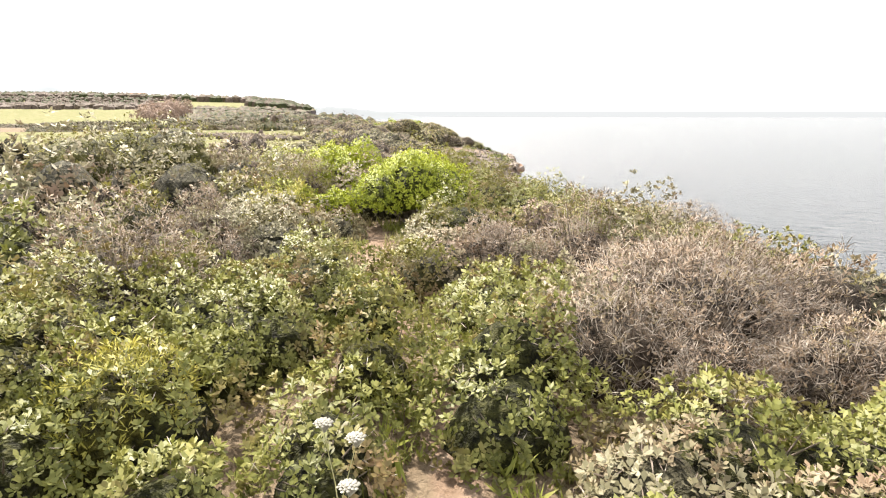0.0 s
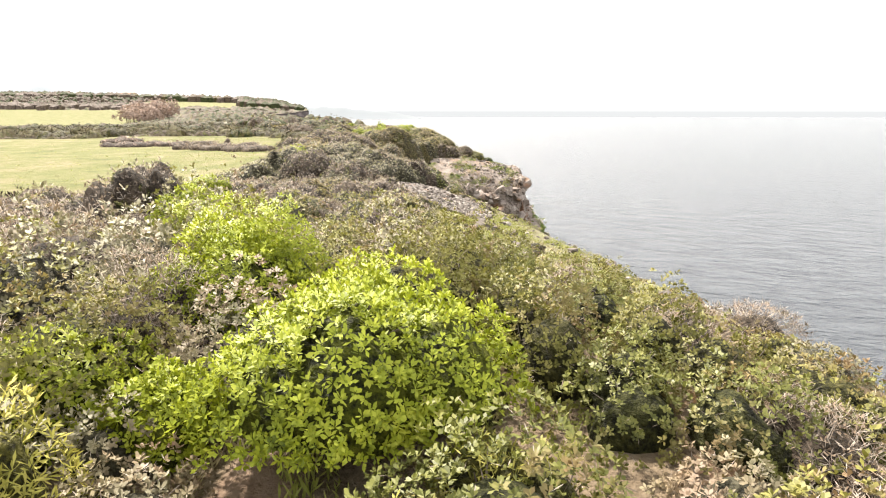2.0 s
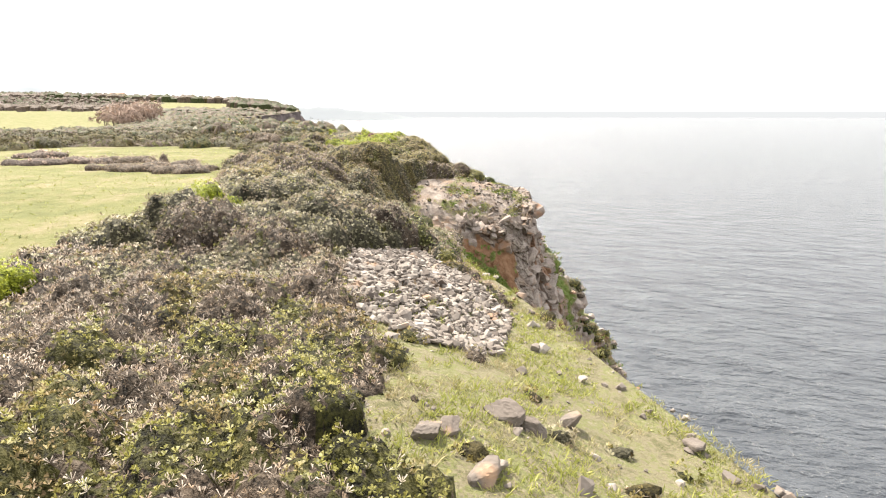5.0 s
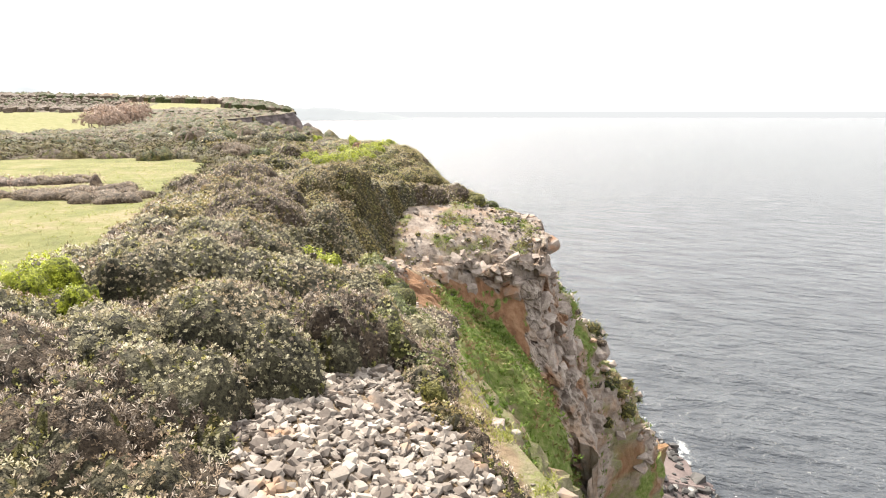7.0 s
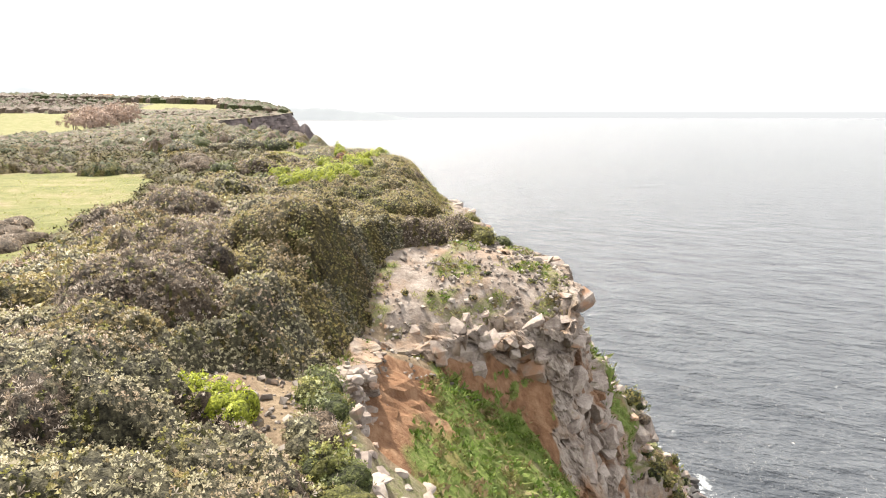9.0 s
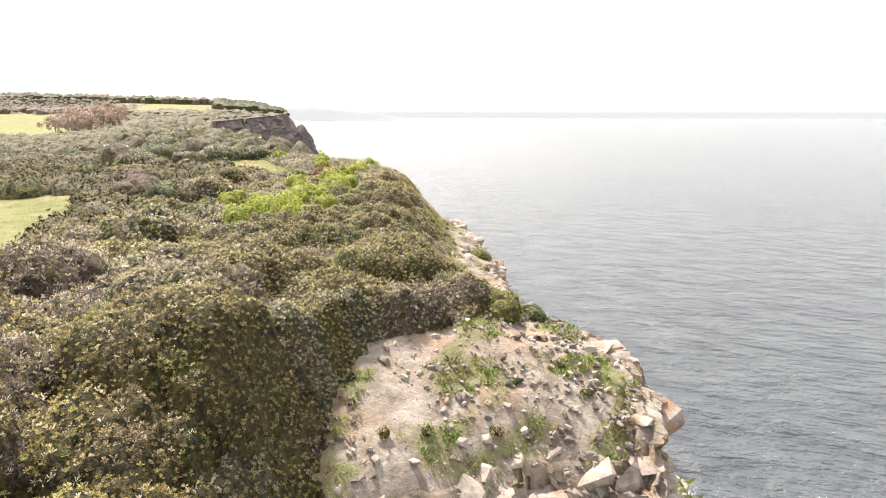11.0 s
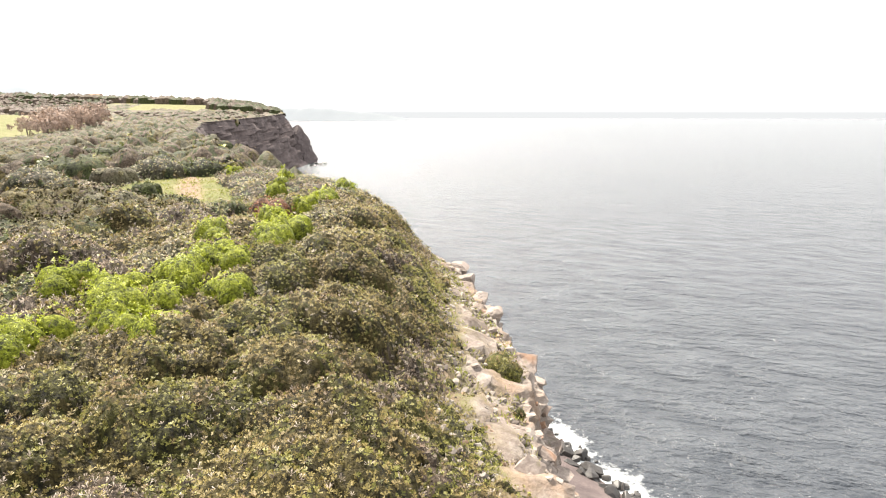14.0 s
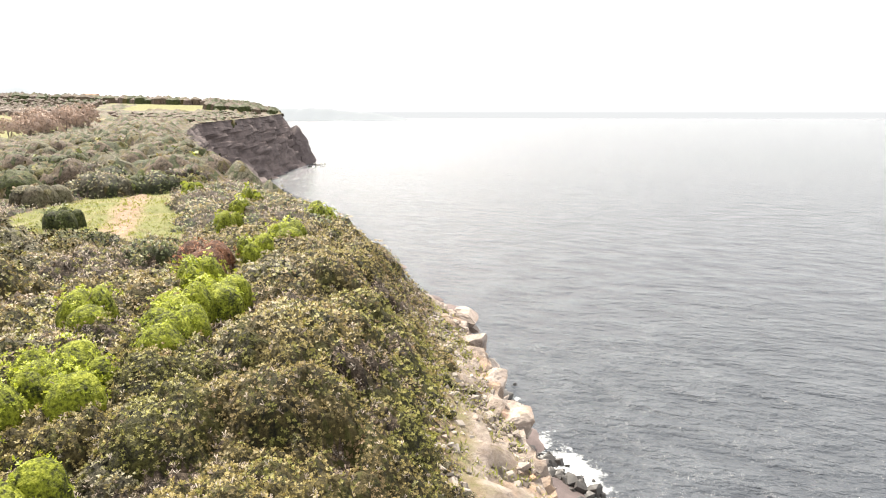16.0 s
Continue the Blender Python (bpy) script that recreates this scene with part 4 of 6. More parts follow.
# near scrub, spot by spot on a jittered lattice
step = 1.0
for j, y in enumerate(np.arange(0.3, 112, step)):
    rimx = float(curve(y, RIM_X))
    reach = 15 if y < 60 else 20
    for x in np.arange(-0.05 * y - reach, rimx + 0.6, step * 1.05):
        px, py = x + rng.uniform(-0.42, 0.42) + 0.45 * (j % 2), y + rng.uniform(-0.42, 0.42)
        if not bool(grows(px, py)):
            continue
        if px < -0.05 * py - 9 and rng.random() < 0.35:
            continue
        if py > 34 and rng.random() < 0.25:
            continue
        big = rng.random() < (0.22 if py < 36 else 0.08)
        r = rng.uniform(0.9, 1.3 if py < 36 else 1.6) if big else rng.uniform(0.5, 0.85)
        h = tall(px, py) * (0.35 + 0.85 * min(r, 1.25)) * rng.uniform(0.8, 1.25)
        if py < 3.2:
            h = min(h, 0.62)
        if py > 20:
            h *= 0.6 if py < 34 else (0.7 if py < 43 else 0.5)
        kind, squash = kind_of(px, py), rng.uniform(0.8, 1.2)
        if 4.6 < py < 9.6:
            # the worn way stays open between the bushes
            gap = float(from_trail(px, py))
            if gap < 0.3:
                continue
            r = min(r, max(0.42, gap + 0.12))
        place(px, py, r, h, kind, squash)
# broad mounds that stand out of the scrub
for j, y in enumerate(np.arange(35, 112, 2.1)):
    for x in np.arange(-0.05 * y - 21, float(curve(y, RIM_X)), 2.3):
        px, py = x + rng.uniform(-0.7, 0.7) + 1.1 * (j % 2), y + rng.uniform(-0.7, 0.7)
        r = rng.uniform(1.1, 1.9)
        if rng.random() < 0.85 and bool(grows(px + r * 0.5, py)) and bool(grows(px, py)) and bool(grows(px - 0.6, py - 0.5)):
            place(px, py, r, tall(px, py) * rng.uniform(1.0, 1.6), kind_of(px, py), rng.uniform(0.7, 1.3))
for x, y, r, h, k in ((-4.9, 36.7, 1.05, 1.25, "silver"), (-4.2, 41.8, 1.5, 1.35, "silver"), (-3.1, 40.1, 1.25, 1.2, "olive"), (-2.8, 41.9, 1.1, 1.0, "silver"), (-4.2, 43.6, 1.2, 1.0, "silver"), (-7.6, 36.2, 1.7, 1.15, "silver"), (-6.7, 41.0, 1.6, 1.3, "silver"), (-9.2, 44.5, 1.9, 1.35, "silver"),
                      (-9.8, 49.2, 2.2, 1.75, "heath"), (-7.3, 49.8, 1.9, 1.85, "silver"), (-6.7, 52.2, 1.5, 1.5, "mixed"), (-7.4, 51.5, 1.9, 1.55, "mixed"), (-7.6, 46.5, 1.4, 1.15, "silver"), (-8.3, 55.8, 2.2, 1.6, "mixed"), (-6.6, 59.0, 1.5, 1.0, "mixed"), (-11.5, 54, 2.0, 1.4, "heath"),
                      (-9.5, 62, 1.9, 1.2, "mixed"), (-5.6, 66.5, 1.7, 0.95, "mixed"), (-3.6, 70.5, 1.5, 0.9, "moss"), (-7.2, 74, 1.8, 0.95, "mixed"), (-4.9, 77.5, 1.6, 0.9, "mixed"), (-8.0, 81, 1.7, 0.95, "mixed"),
                      (-5.9, 85.5, 1.7, 0.9, "moss"), (-15, 61, 2.2, 1.3, "heath"), (-17.5, 78, 2.2, 1.5, "heath"), (-19.5, 85, 2.2, 1.3, "mixed"), (-15.5, 68, 2.0, 1.2, "silver"), (-22, 89, 2.2, 1.3, "silver"),
                      (-10.4, 24.4, 1.7, 1.5, "heath"), (2.0, 7.3, 1.0, 1.25, "heath"), (0.9, 6.4, 0.8, 1.0, "silver"), (3.2, 7.8, 1.1, 1.15, "heath"), (-3.6, 6.2, 0.9, 1.05, "olive"), (-2.3, 5.9, 0.7, 0.85, "olive")):
    place(x, y, r, h, k, rng.uniform(0.85, 1.15))
print("near scrub", len(domes))

NEAR_BOX = (-5.2, 4.4, 1.0, 21.5)
LABEL = {"olive": "olive-green glossy-leaved shrub in dense clifftop scrub", "moss": "yellow-green low shrub in dense clifftop scrub",
         "silver": "grey-green small-leaved shrub in clifftop scrub", "heath": "brown twiggy half-dead heath shrub on the clifftop",
         "mixed": "green and russet wind-clipped shrub on the clifftop", "dark": "dark green rounded shrub on the clifftop"}
NAME = {"olive": "glossy_shrub", "moss": "low_shrub", "silver": "grey_shrub", "heath": "heath_shrub", "mixed": "windclipped_shrub", "dark": "dark_shrub"}
alone, crowd = [], []
for d in domes:
    (alone if NEAR_BOX[0] < d[0] < NEAR_BOX[1] and NEAR_BOX[2] < d[1] < NEAR_BOX[3] else crowd).append(d)
tris = 0
for d in alone:
    size = 0.058 if d[1] < 11 else 0.05
    o = bush(NAME[d[6]], [d], size, LABEL[d[6]], "shrub", "clifftop shrubs", 0.95 if d[1] < 11 else 0.66, around(d), True, 0.66, 0.016, 0.24)
    tris += sum(len(c.data.polygons) for c in o.children) * 2
print("alone", len(alone), tris)


def stuff(name, group, label, category, cover=0.95, rings=4, spokes=8, shrink=0.74, coarse=0.0112, least=0.06, shag=0.25):
    ql, qi, qn = [], [], []
    for d in group:
        size = max(least, coarse * seen_from(d[0], d[1]))
        q, tw, nn = leaves_on(d, size, cover, around(d), shag)
        ql.append(q)
        other = KINDS.index(kind_of(d[0], d[1]))
        own = np.where(np.repeat(rng.random(len(q) // 8 + 1), 8)[:len(q)] < 0.3, other, KINDS.index(d[6]))
        closed = size > 0.18
        qi.append(np.where(tw & (not closed), len(KINDS), own + (len(KINDS) + 2 if closed else 0)))
        c = core_of(d, shrink, rings, spokes, 0.08 + (0.05 * min(d[3], 3) if closed else 0))
        ql.append(c)
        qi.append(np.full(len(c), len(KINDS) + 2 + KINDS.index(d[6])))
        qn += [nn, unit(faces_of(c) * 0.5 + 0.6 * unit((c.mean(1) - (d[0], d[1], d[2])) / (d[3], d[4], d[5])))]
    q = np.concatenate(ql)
    me = quad_mesh(name, q, [LEAF[k] for k in KINDS] + [TWIG, CORE] + [INNER_SHADE[k] for k in KINDS], np.concatenate(qi), np.concatenate(qn))
    print(name, len(group), len(q) * 2)
    return tagged(new(name, me), label, category, kind="stuff")


SPLIT = 21.0
stuff("scrub", [d for d in crowd if d[1] < SPLIT], "dense wind-clipped green and brown clifftop scrub", "scrub", 0.6, 5, 10, 0.78, 0.0098)


def skin_over(group, box, d, size, cover, out):
    """Closed canopy over many bushes on a lattice of spacing d, with small leaves standing off it."""
    x0, x1, y0, y1 = box
    gx, gy = np.arange(x0 - 2 * d, x1 + 3 * d, d), np.arange(y0 - 2 * d, y1 + 3 * d, d)
    GX, GY = np.meshgrid(gx, gy)
    jit = np.random.default_rng(int(y0 * 7 + 900))
    GX = GX + jit.uniform(-0.3, 0.3, GX.shape) * d
    GY = GY + jit.uniform(-0.3, 0.3, GY.shape) * d
    floor = ground_z(GX, GY)
    top = np.full(GX.shape, -99.0)
    own = np.zeros(GX.shape, int)
    warp = 1 + 0.16 * wobble(GX, GY, 0, 1.1, 35) + 0.08 * wobble(GX, GY, 0, 0.5, 36)
    for (x, y, z, ax, ay, h, kind) in group:
        r = max(ax, ay) * 1.35
        if x + r < x0 or x - r > x1 or y + r < y0 or y - r > y1:
            continue
        i0, i1 = np.searchsorted(gx, (x - r, x + r))
        j0, j1 = np.searchsorted(gy, (y - r, y + r))
        sl = (slice(max(j0 - 1, 0), j1 + 1), slice(max(i0 - 1, 0), i1 + 1))
        q = (((GX[sl] - x) / ax) ** 2 + ((GY[sl] - y) / ay) ** 2) * warp[sl] ** 2
        hh = z + h * np.sqrt(np.clip(1 - q, 0, 1)) - 9 * (q >= 1)
        better = hh > top[sl]
        top[sl] = np.where(better, hh, top[sl])
        own[sl] = np.where(better, KINDS.index(kind), own[sl])
    # bare rock and rubble stay bare
    bare = inside(GX + 0.25 * wobble(GX, GY, 0, 0.5, 38), GY, PLATFORM)
    top = np.where(bare, -99.0, top)
    if 40 < y1 and y0 < 65:
        top = np.minimum(top, floor + 0.12 + 1.25 * from_trail(GX, GY, PLATFORM) + 0.12 * wobble(GX, GY, 0, 0.6, 40))
    # between the bushes a low mat of heath
    # and towards the brink the wind shears it down
    edge = curve(GY.ravel(), RIM_X).reshape(GX.shape) - GX - np.maximum(1.1 * bare_strip(GY.ravel()).reshape(GX.shape), np.where(GY < 64, 0.55, 0))
    top = np.where(GY > 36, np.minimum(top, floor + 0.10 + np.where(GY > 63, 0.40, np.where((GY > 37) & (GY < 61), 1.7, 0.75)) * edge.clip(0) + 0.10 * wobble(GX, GY, 0, 0.7, 39)), top)
    own = np.where((GY > 63) & (edge < 1.6) & (wobble(GX, GY, 0, 1.8, 37) > 0.25), KINDS.index("heath"), own)
    own = np.where((GY > 37) & (GY < 48) & (edge < 0.55 + 0.25 * wobble(GX, GY, 0, 0.9, 42)), KINDS.index("heath"), own)
    mat = grows(GX, GY) & (top < floor + np.where(GY < 112, 0.12, 0.3))
    own = np.where(mat, KINDS.index("heath"), own)
    top = np.where(mat, floor + np.where(GY < 112, 0.12, 0.3), top)
    cover_at = top > floor + 0.03
    cell = max(0.34, 2.4 * d)
    calm = 1.0 if d < 0.2 else 0.6
    pts = np.stack([GX.ravel(), GY.ravel(), top.ravel() * 0.8], 1)
    value, gap = cells(pts, cell, 9)
    # the wind has combed the bushes into ridges that run slantwise down to the brink
    comb = np.where(GY < 70, 2.6, 1.7).ravel()
    v2, gap2 = cells(np.stack([(pts[:, 0] * 0.62 - pts[:, 1] * 0.78) / comb, pts[:, 0] * 0.78 + pts[:, 1] * 0.62, pts[:, 2] * 0.5], 1), max(cell * 2.6, 1.0), 12)
    lump = cell * (0.42 * np.clip(gap / 0.45, 0, 1) - 0.26 + 0.3 * (value - 0.5)) + max(cell, 0.4) * (0.75 * np.clip(gap2 / 0.4, 0, 1) - 0.5 + 0.45 * (v2 - 0.5))
    lump *= calm
    H = np.where(cover_at, np.maximum(top + lump.reshape(top.shape), floor + 0.02), floor - 0.2)
    # the rim of each stretch dips under the next one
    over = np.maximum(np.maximum(x0 - GX, GX - x1), np.maximum(y0 - GY, GY - y1)).clip(0)
    H = H - 1.2 * over
    V = np.stack([GX, GY, H], -1)
    nrm = np.stack([-np.gradient(H, axis=1) / d, -np.gradient(H, axis=0) / d, np.ones_like(H)], -1)
    nrm = unit(nrm.reshape(-1, 3)).reshape(H.shape + (3,))
    n = np.arange(GX.size).reshape(GX.shape)
    F = np.stack([n[:-1, :-1], n[:-1, 1:], n[1:, 1:], n[1:, :-1]], -1).reshape(-1, 4)
    ok = cover_at.ravel()[F].any(1)
    F = F[ok]
    kin = own.ravel()[F[:, 0]]
    # neighbouring kinds run into one another
    drift = wobble(GX, GY, 0, 0.8, 57).ravel()[F[:, 0]] + 0.5 * rng.normal(0, 1, len(F))
    kin = np.where(drift > 0.62, KINDS.index("mixed" if y0 > 47 else ("silver" if y0 > 33 else "heath")), np.where(drift < (-0.45 if y0 > 60 else -0.85), KINDS.index("moss" if y0 < 96 else "dark"), kin))
    out["v"].append(V.reshape(-1, 3))
    out["f"].append(F + out["n"])
    out["k"].append(kin)
    out["n"] += GX.size
    # small leaves
    A, B, C = V.reshape(-1, 3)[F[:, 0]], V.reshape(-1, 3)[F[:, 1]], V.reshape(-1, 3)[F[:, 3]]
    area = np.linalg.norm(np.cross(B - A, C - A), axis=1)
    area = np.minimum(area, 4 * d * d)
    leaf_share = 0.42 if d < 0.2 else 0.2
    # leaves stand in small domed sprays, about fifteen centimetres across, with hollows between
    row, col = F[:, 0] // GX.shape[1], F[:, 0] % GX.shape[1]
    chance = np.where((row % 2 == 0) & (col % 2 == 0), 1.0, 0.85) * cover * np.clip(area / (d * d), 0.6, 2.0)
    chance *= 0.45 + 0.7 * np.clip((gap - 0.05) / 0.25, 0, 1)[F[:, 0]]
    here = np.where(rng.random(len(F)) < chance)[0]
    per = 7 if d < 0.1 else 5
    n_r = len(here)
    if n_r == 0:
        return
    # each spray: a fan of wedge leaves about one middle
    foot = A[here] + (B - A)[here] * rng.random((n_r, 1)) + (C - A)[here] * rng.random((n_r, 1))
    nn = nrm.reshape(-1, 3)[F[here, 0]]
    axis = unit(nn * 0.7 + (0, 0, 0.45) + rng.normal(0, 0.22, (n_r, 3)))
    foot = foot + nn * (d * rng.uniform(0.1, 0.95, n_r))[:, None]
    t1 = unit(np.cross(axis, (0.31, 0.87, 0.38)))
    t2 = np.cross(axis, t1)
    style = np.array([STYLE[k][:3] for k in KINDS])[kin[here]]
    dry = rng.random(n_r) < style[:, 0]
    big = size * rng.uniform(0.8, 1.35, n_r)
    tri = np.empty((n_r, 1 + 2 * per, 3))
    nor = np.empty((n_r, 1 + 2 * per, 3))
    tri[:, 0], nor[:, 0] = foot, axis
    phase = rng.uniform(0, 6.28, n_r)
    for k in range(per):
        turn = phase + 2.4 * k + rng.normal(0, 0.25, n_r)
        lift = 0.25 + 1.0 * k / per + rng.normal(0, 0.2, n_r) + 0.3 * dry
        way = (t1 * np.cos(turn)[:, None] + t2 * np.sin(turn)[:, None]) * np.cos(lift)[:, None] + axis * np.sin(lift)[:, None]
        side = unit(np.cross(way, axis + rng.normal(0, 0.25, (n_r, 3))))
        ln = big * rng.uniform(0.8, 1.2, n_r) * np.where(dry, 1.5, 1)
        br = big * np.where(dry, 0.3, style[:, 2] * (0.85 if per == 7 else 1.3) * rng.uniform(0.8, 1.15, n_r))
        face = np.cross(side, way)
        face *= np.where((face * axis).sum(1) < 0, -1.0, 1.0)[:, None]
        tip = foot + way * ln[:, None]
        tri[:, 1 + 2 * k], tri[:, 2 + 2 * k] = tip + side * br[:, None] * 0.5, tip - side * br[:, None] * 0.5
        nor[:, 1 + 2 * k] = nor[:, 2 + 2 * k] = unit(face * leaf_share + axis * (0.8 - leaf_share) + nn * 0.3)
    faces = np.array([(0, 1 + 2 * k, 2 + 2 * k) for k in range(per)])
    out["leaf"].append(tri.reshape(-1, 3))
    out["ln"].append(nor.reshape(-1, 3))
    out["lf"].append((np.arange(n_r)[:, None, None] * (1 + 2 * per) + faces[None]).reshape(-1, 3) + out["m"])
    out["m"] += n_r * (1 + 2 * per)
    swap = rng.random(n_r) < 0.05
    out["lk"].append(np.repeat(np.where(dry & (size < 0.12), len(KINDS), np.where(swap, KINDS.index("moss"), kin[here])), per))


def canopy_of(name, group, bands, label, mats, leaf_mats):
    out = {"v": [], "f": [], "k": [], "n": 0, "leaf": [], "ln": [], "lk": [], "lf": [], "m": 0}
    for box, d, size, cover in bands:
        skin_over(group, box, d, size, cover, out)
    v, f, k = np.concatenate(out["v"]), np.concatenate(out["f"]), np.concatenate(out["k"])
    used = np.zeros(len(v), bool)
    used[f] = True
    f = (np.cumsum(used) - 1)[f]
    tagged(new(name, mesh_from(name, v[used], f, [mats[q] for q in KINDS], True, k)), label, "scrub", kind="stuff")
    tri, nn, lk, lf = (np.concatenate(out[key]) for key in ("leaf", "ln", "lk", "lf"))
    me = mesh_from(name + "_leaves", tri, lf, [leaf_mats[q] for q in KINDS] + [TWIG], True, lk)
    me.normals_split_custom_set_from_vertices(nn.astype(np.float32))
    tagged(new(name + "_leaves", me), label + ", its outer leaves", "leaves", kind="stuff")
    print(name, len(group), "skin", len(f) * 2, "leaves", len(lf))


# farther scrub over the plateau
far = []
for y in np.arange(100, 740, 4.2):
    rimx = float(curve(y, RIM_X))
    for x in np.arange(rimx - 40 - 0.55 * (y - 60), rimx + 1.5, 4.4):
        px, py = x + rng.uniform(-2, 2), y + rng.uniform(-2, 2)
        if py < 112 and px > -26:
            continue
        if not bool(grows(px, py)) or rng.random() < (0.12 if py < 400 else 0.6):
            continue
        far.append(place(px, py, rng.uniform(1.6, 2.9), (0.55 if px < -0.55 * (py - 30) else 1.0) * rng.uniform(1.2, 2.3), kind_of(px, py), rng.uniform(0.7, 1.2)))
for y in np.arange(30, 100, 2.6):
    for x in np.arange(-0.05 * y - 58, -0.05 * y - 14, 2.8):
        px, py = x + rng.uniform(-1.2, 1.2), y + rng.uniform(-1.2, 1.2)
        if px > -0.05 * py - (15 if py < 60 else 20) or not bool(grows(px, py)) or rng.random() < 0.1:
            continue
        far.append(place(px, py, rng.uniform(1.2, 2.1), rng.uniform(0.6, 1.2), kind_of(px, py), rng.uniform(0.7, 1.2)))
for y in np.arange(-13, 30, 2.6):
    for x in np.arange(-62, float(curve(y, RIM_X)) - 0.8, 2.7):
        px, py = x + rng.uniform(-1.2, 1.2), y + rng.uniform(-1.2, 1.2)
        if (py > -1.2 and px > -0.05 * py - 14.5) or not bool(grows(px, py)):
            continue
        far.append(place(px, py, rng.uniform(1.2, 2.1), rng.uniform(0.6, 1.2), kind_of(px, max(py, 10)), rng.uniform(0.7, 1.2)))
wide = [d for d in crowd if d[1] >= SPLIT - 2] + far
# the skin under the sprays wears the darkened inner tints as painted shade
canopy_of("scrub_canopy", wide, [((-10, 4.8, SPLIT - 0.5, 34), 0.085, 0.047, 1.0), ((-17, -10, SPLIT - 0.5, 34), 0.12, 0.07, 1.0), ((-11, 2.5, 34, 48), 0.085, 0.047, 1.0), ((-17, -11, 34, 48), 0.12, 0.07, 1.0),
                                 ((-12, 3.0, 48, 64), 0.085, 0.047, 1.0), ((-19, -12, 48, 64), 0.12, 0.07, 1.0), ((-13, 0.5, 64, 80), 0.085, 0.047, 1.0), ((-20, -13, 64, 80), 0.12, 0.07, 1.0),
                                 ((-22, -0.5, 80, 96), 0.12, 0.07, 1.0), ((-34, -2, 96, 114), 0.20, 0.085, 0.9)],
          "dense wind-clipped green, grey and russet clifftop scrub", INNER_SHADE, LEAF)
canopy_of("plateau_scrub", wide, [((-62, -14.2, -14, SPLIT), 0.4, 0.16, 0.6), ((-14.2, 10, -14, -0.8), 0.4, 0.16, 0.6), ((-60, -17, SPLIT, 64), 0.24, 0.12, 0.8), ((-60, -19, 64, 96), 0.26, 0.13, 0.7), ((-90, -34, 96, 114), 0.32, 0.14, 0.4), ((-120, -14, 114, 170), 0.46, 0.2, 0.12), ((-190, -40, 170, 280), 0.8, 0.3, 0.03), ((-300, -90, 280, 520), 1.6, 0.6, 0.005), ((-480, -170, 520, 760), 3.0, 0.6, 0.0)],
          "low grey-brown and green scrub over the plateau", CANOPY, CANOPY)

# ---- lime-green tree spurge, junipers and other marked bushes ----
def lobes(x, y, spread, n, r, h, kind, lift=0.0):
    """A few overlapping domes about one foot."""
    out = []
    for k in range(n):
        a = k * 2.4 + rng.uniform(0, 0.6)
        q = spread * math.sqrt(k / max(n - 1, 1))
        px, py = x + q * math.cos(a), y + q * math.sin(a)
        rr = r * rng.uniform(0.75, 1.15)
        z = float(ground_z(px, py)) + lift * rng.uniform(0.7, 1.0)
        out.append((px, py, z, rr, rr * rng.uniform(0.85, 1.15), h * rng.uniform(0.8, 1.1), kind))
    return out


def special(name, x, y, spread, n, r, h, kind, label, group="", lift=0.0, cover=1.3, thick=0.03, category="shrub", fine=1.0, shag=0.22):
    ds = lobes(x, y, spread, n, r, h, kind, lift)
    vd = seen_from(x, y)
    if vd < 9 and y < 30:
        return bush(name, ds, max(0.055, 0.0108 * vd * fine), label, category, group, 0.9 * cover, (), True, 0.72, thick, shag)
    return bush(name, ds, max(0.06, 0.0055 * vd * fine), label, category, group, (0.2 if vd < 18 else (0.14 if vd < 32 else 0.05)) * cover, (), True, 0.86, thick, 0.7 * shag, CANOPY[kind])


LIME = "lime-green rounded spurge bush among grey-brown scrub"
special("spurge_tree", -1.75, 13.0, 0.68, 7, 0.72, 0.85, "lime", "large lime-green spurge bush with bare stems beside the trail", "spurge bushes", 0.75, 1.2, 0.045)
for x, y, r, h in ((-5.0, 17.7, 0.85, 1.35), (-4.6, 13.4, 0.7, 0.95), (-3.4, 12.9, 0.5, 0.8), (-3.9, 15.8, 1.2, 1.55), (-8.0, 22.4, 0.8, 1.2), (-6.4, 21.2, 0.85, 1.15), (-5.7, 19.4, 1.1, 1.4),
                   (-11.3, 30.6, 0.8, 0.8), (-10.6, 38.8, 0.75, 1.3), (-9.2, 37.9, 0.4, 0.9)):
    special("spurge_bush", x, y, r * 0.6, 5, r * 0.62, h * 0.75, "lime", LIME, "spurge bushes", h * 0.3)
for x, y, r in ((-6.6, 45.6, 0.5), (-6.0, 45.3, 0.42), (-7.1, 45.7, 0.4)):
    special("spurge_bush", x, y, r * 0.8, 4, r * 0.7, 0.5, "lime", LIME, "spurge bushes", 0.1)
for x, y, r in ( (-15.0, 75.0, 0.9), (-13.3, 74.6, 1.0), (-11.8, 72.3, 0.9), (-11.2, 73.8, 0.8), (-12.1, 76.4, 1.0), (-10.5, 71.4, 0.8), (-12.9, 70.8, 0.9),
                (-10.0, 74.6, 0.7), (-12.2, 78.4, 0.9), (-11.2, 78.0, 0.8), (-10.7, 80.5, 0.9), (-11.4, 82.4, 0.9), (-13.6, 82.0, 0.8), (-10.9, 83.9, 0.8), (-12.6, 86.0, 0.8), (-12.0, 89.4, 0.7),
                (-11.9, 92.9, 0.9), (-15.5, 95.4, 0.8), (-11.8, 99.0, 0.8), (-16.5, 99.5, 0.6), (-17.5, 104, 0.7), (-23, 107.5, 0.8), (-34, 131, 1.0)):
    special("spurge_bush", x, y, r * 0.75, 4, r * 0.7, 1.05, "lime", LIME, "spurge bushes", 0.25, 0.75)
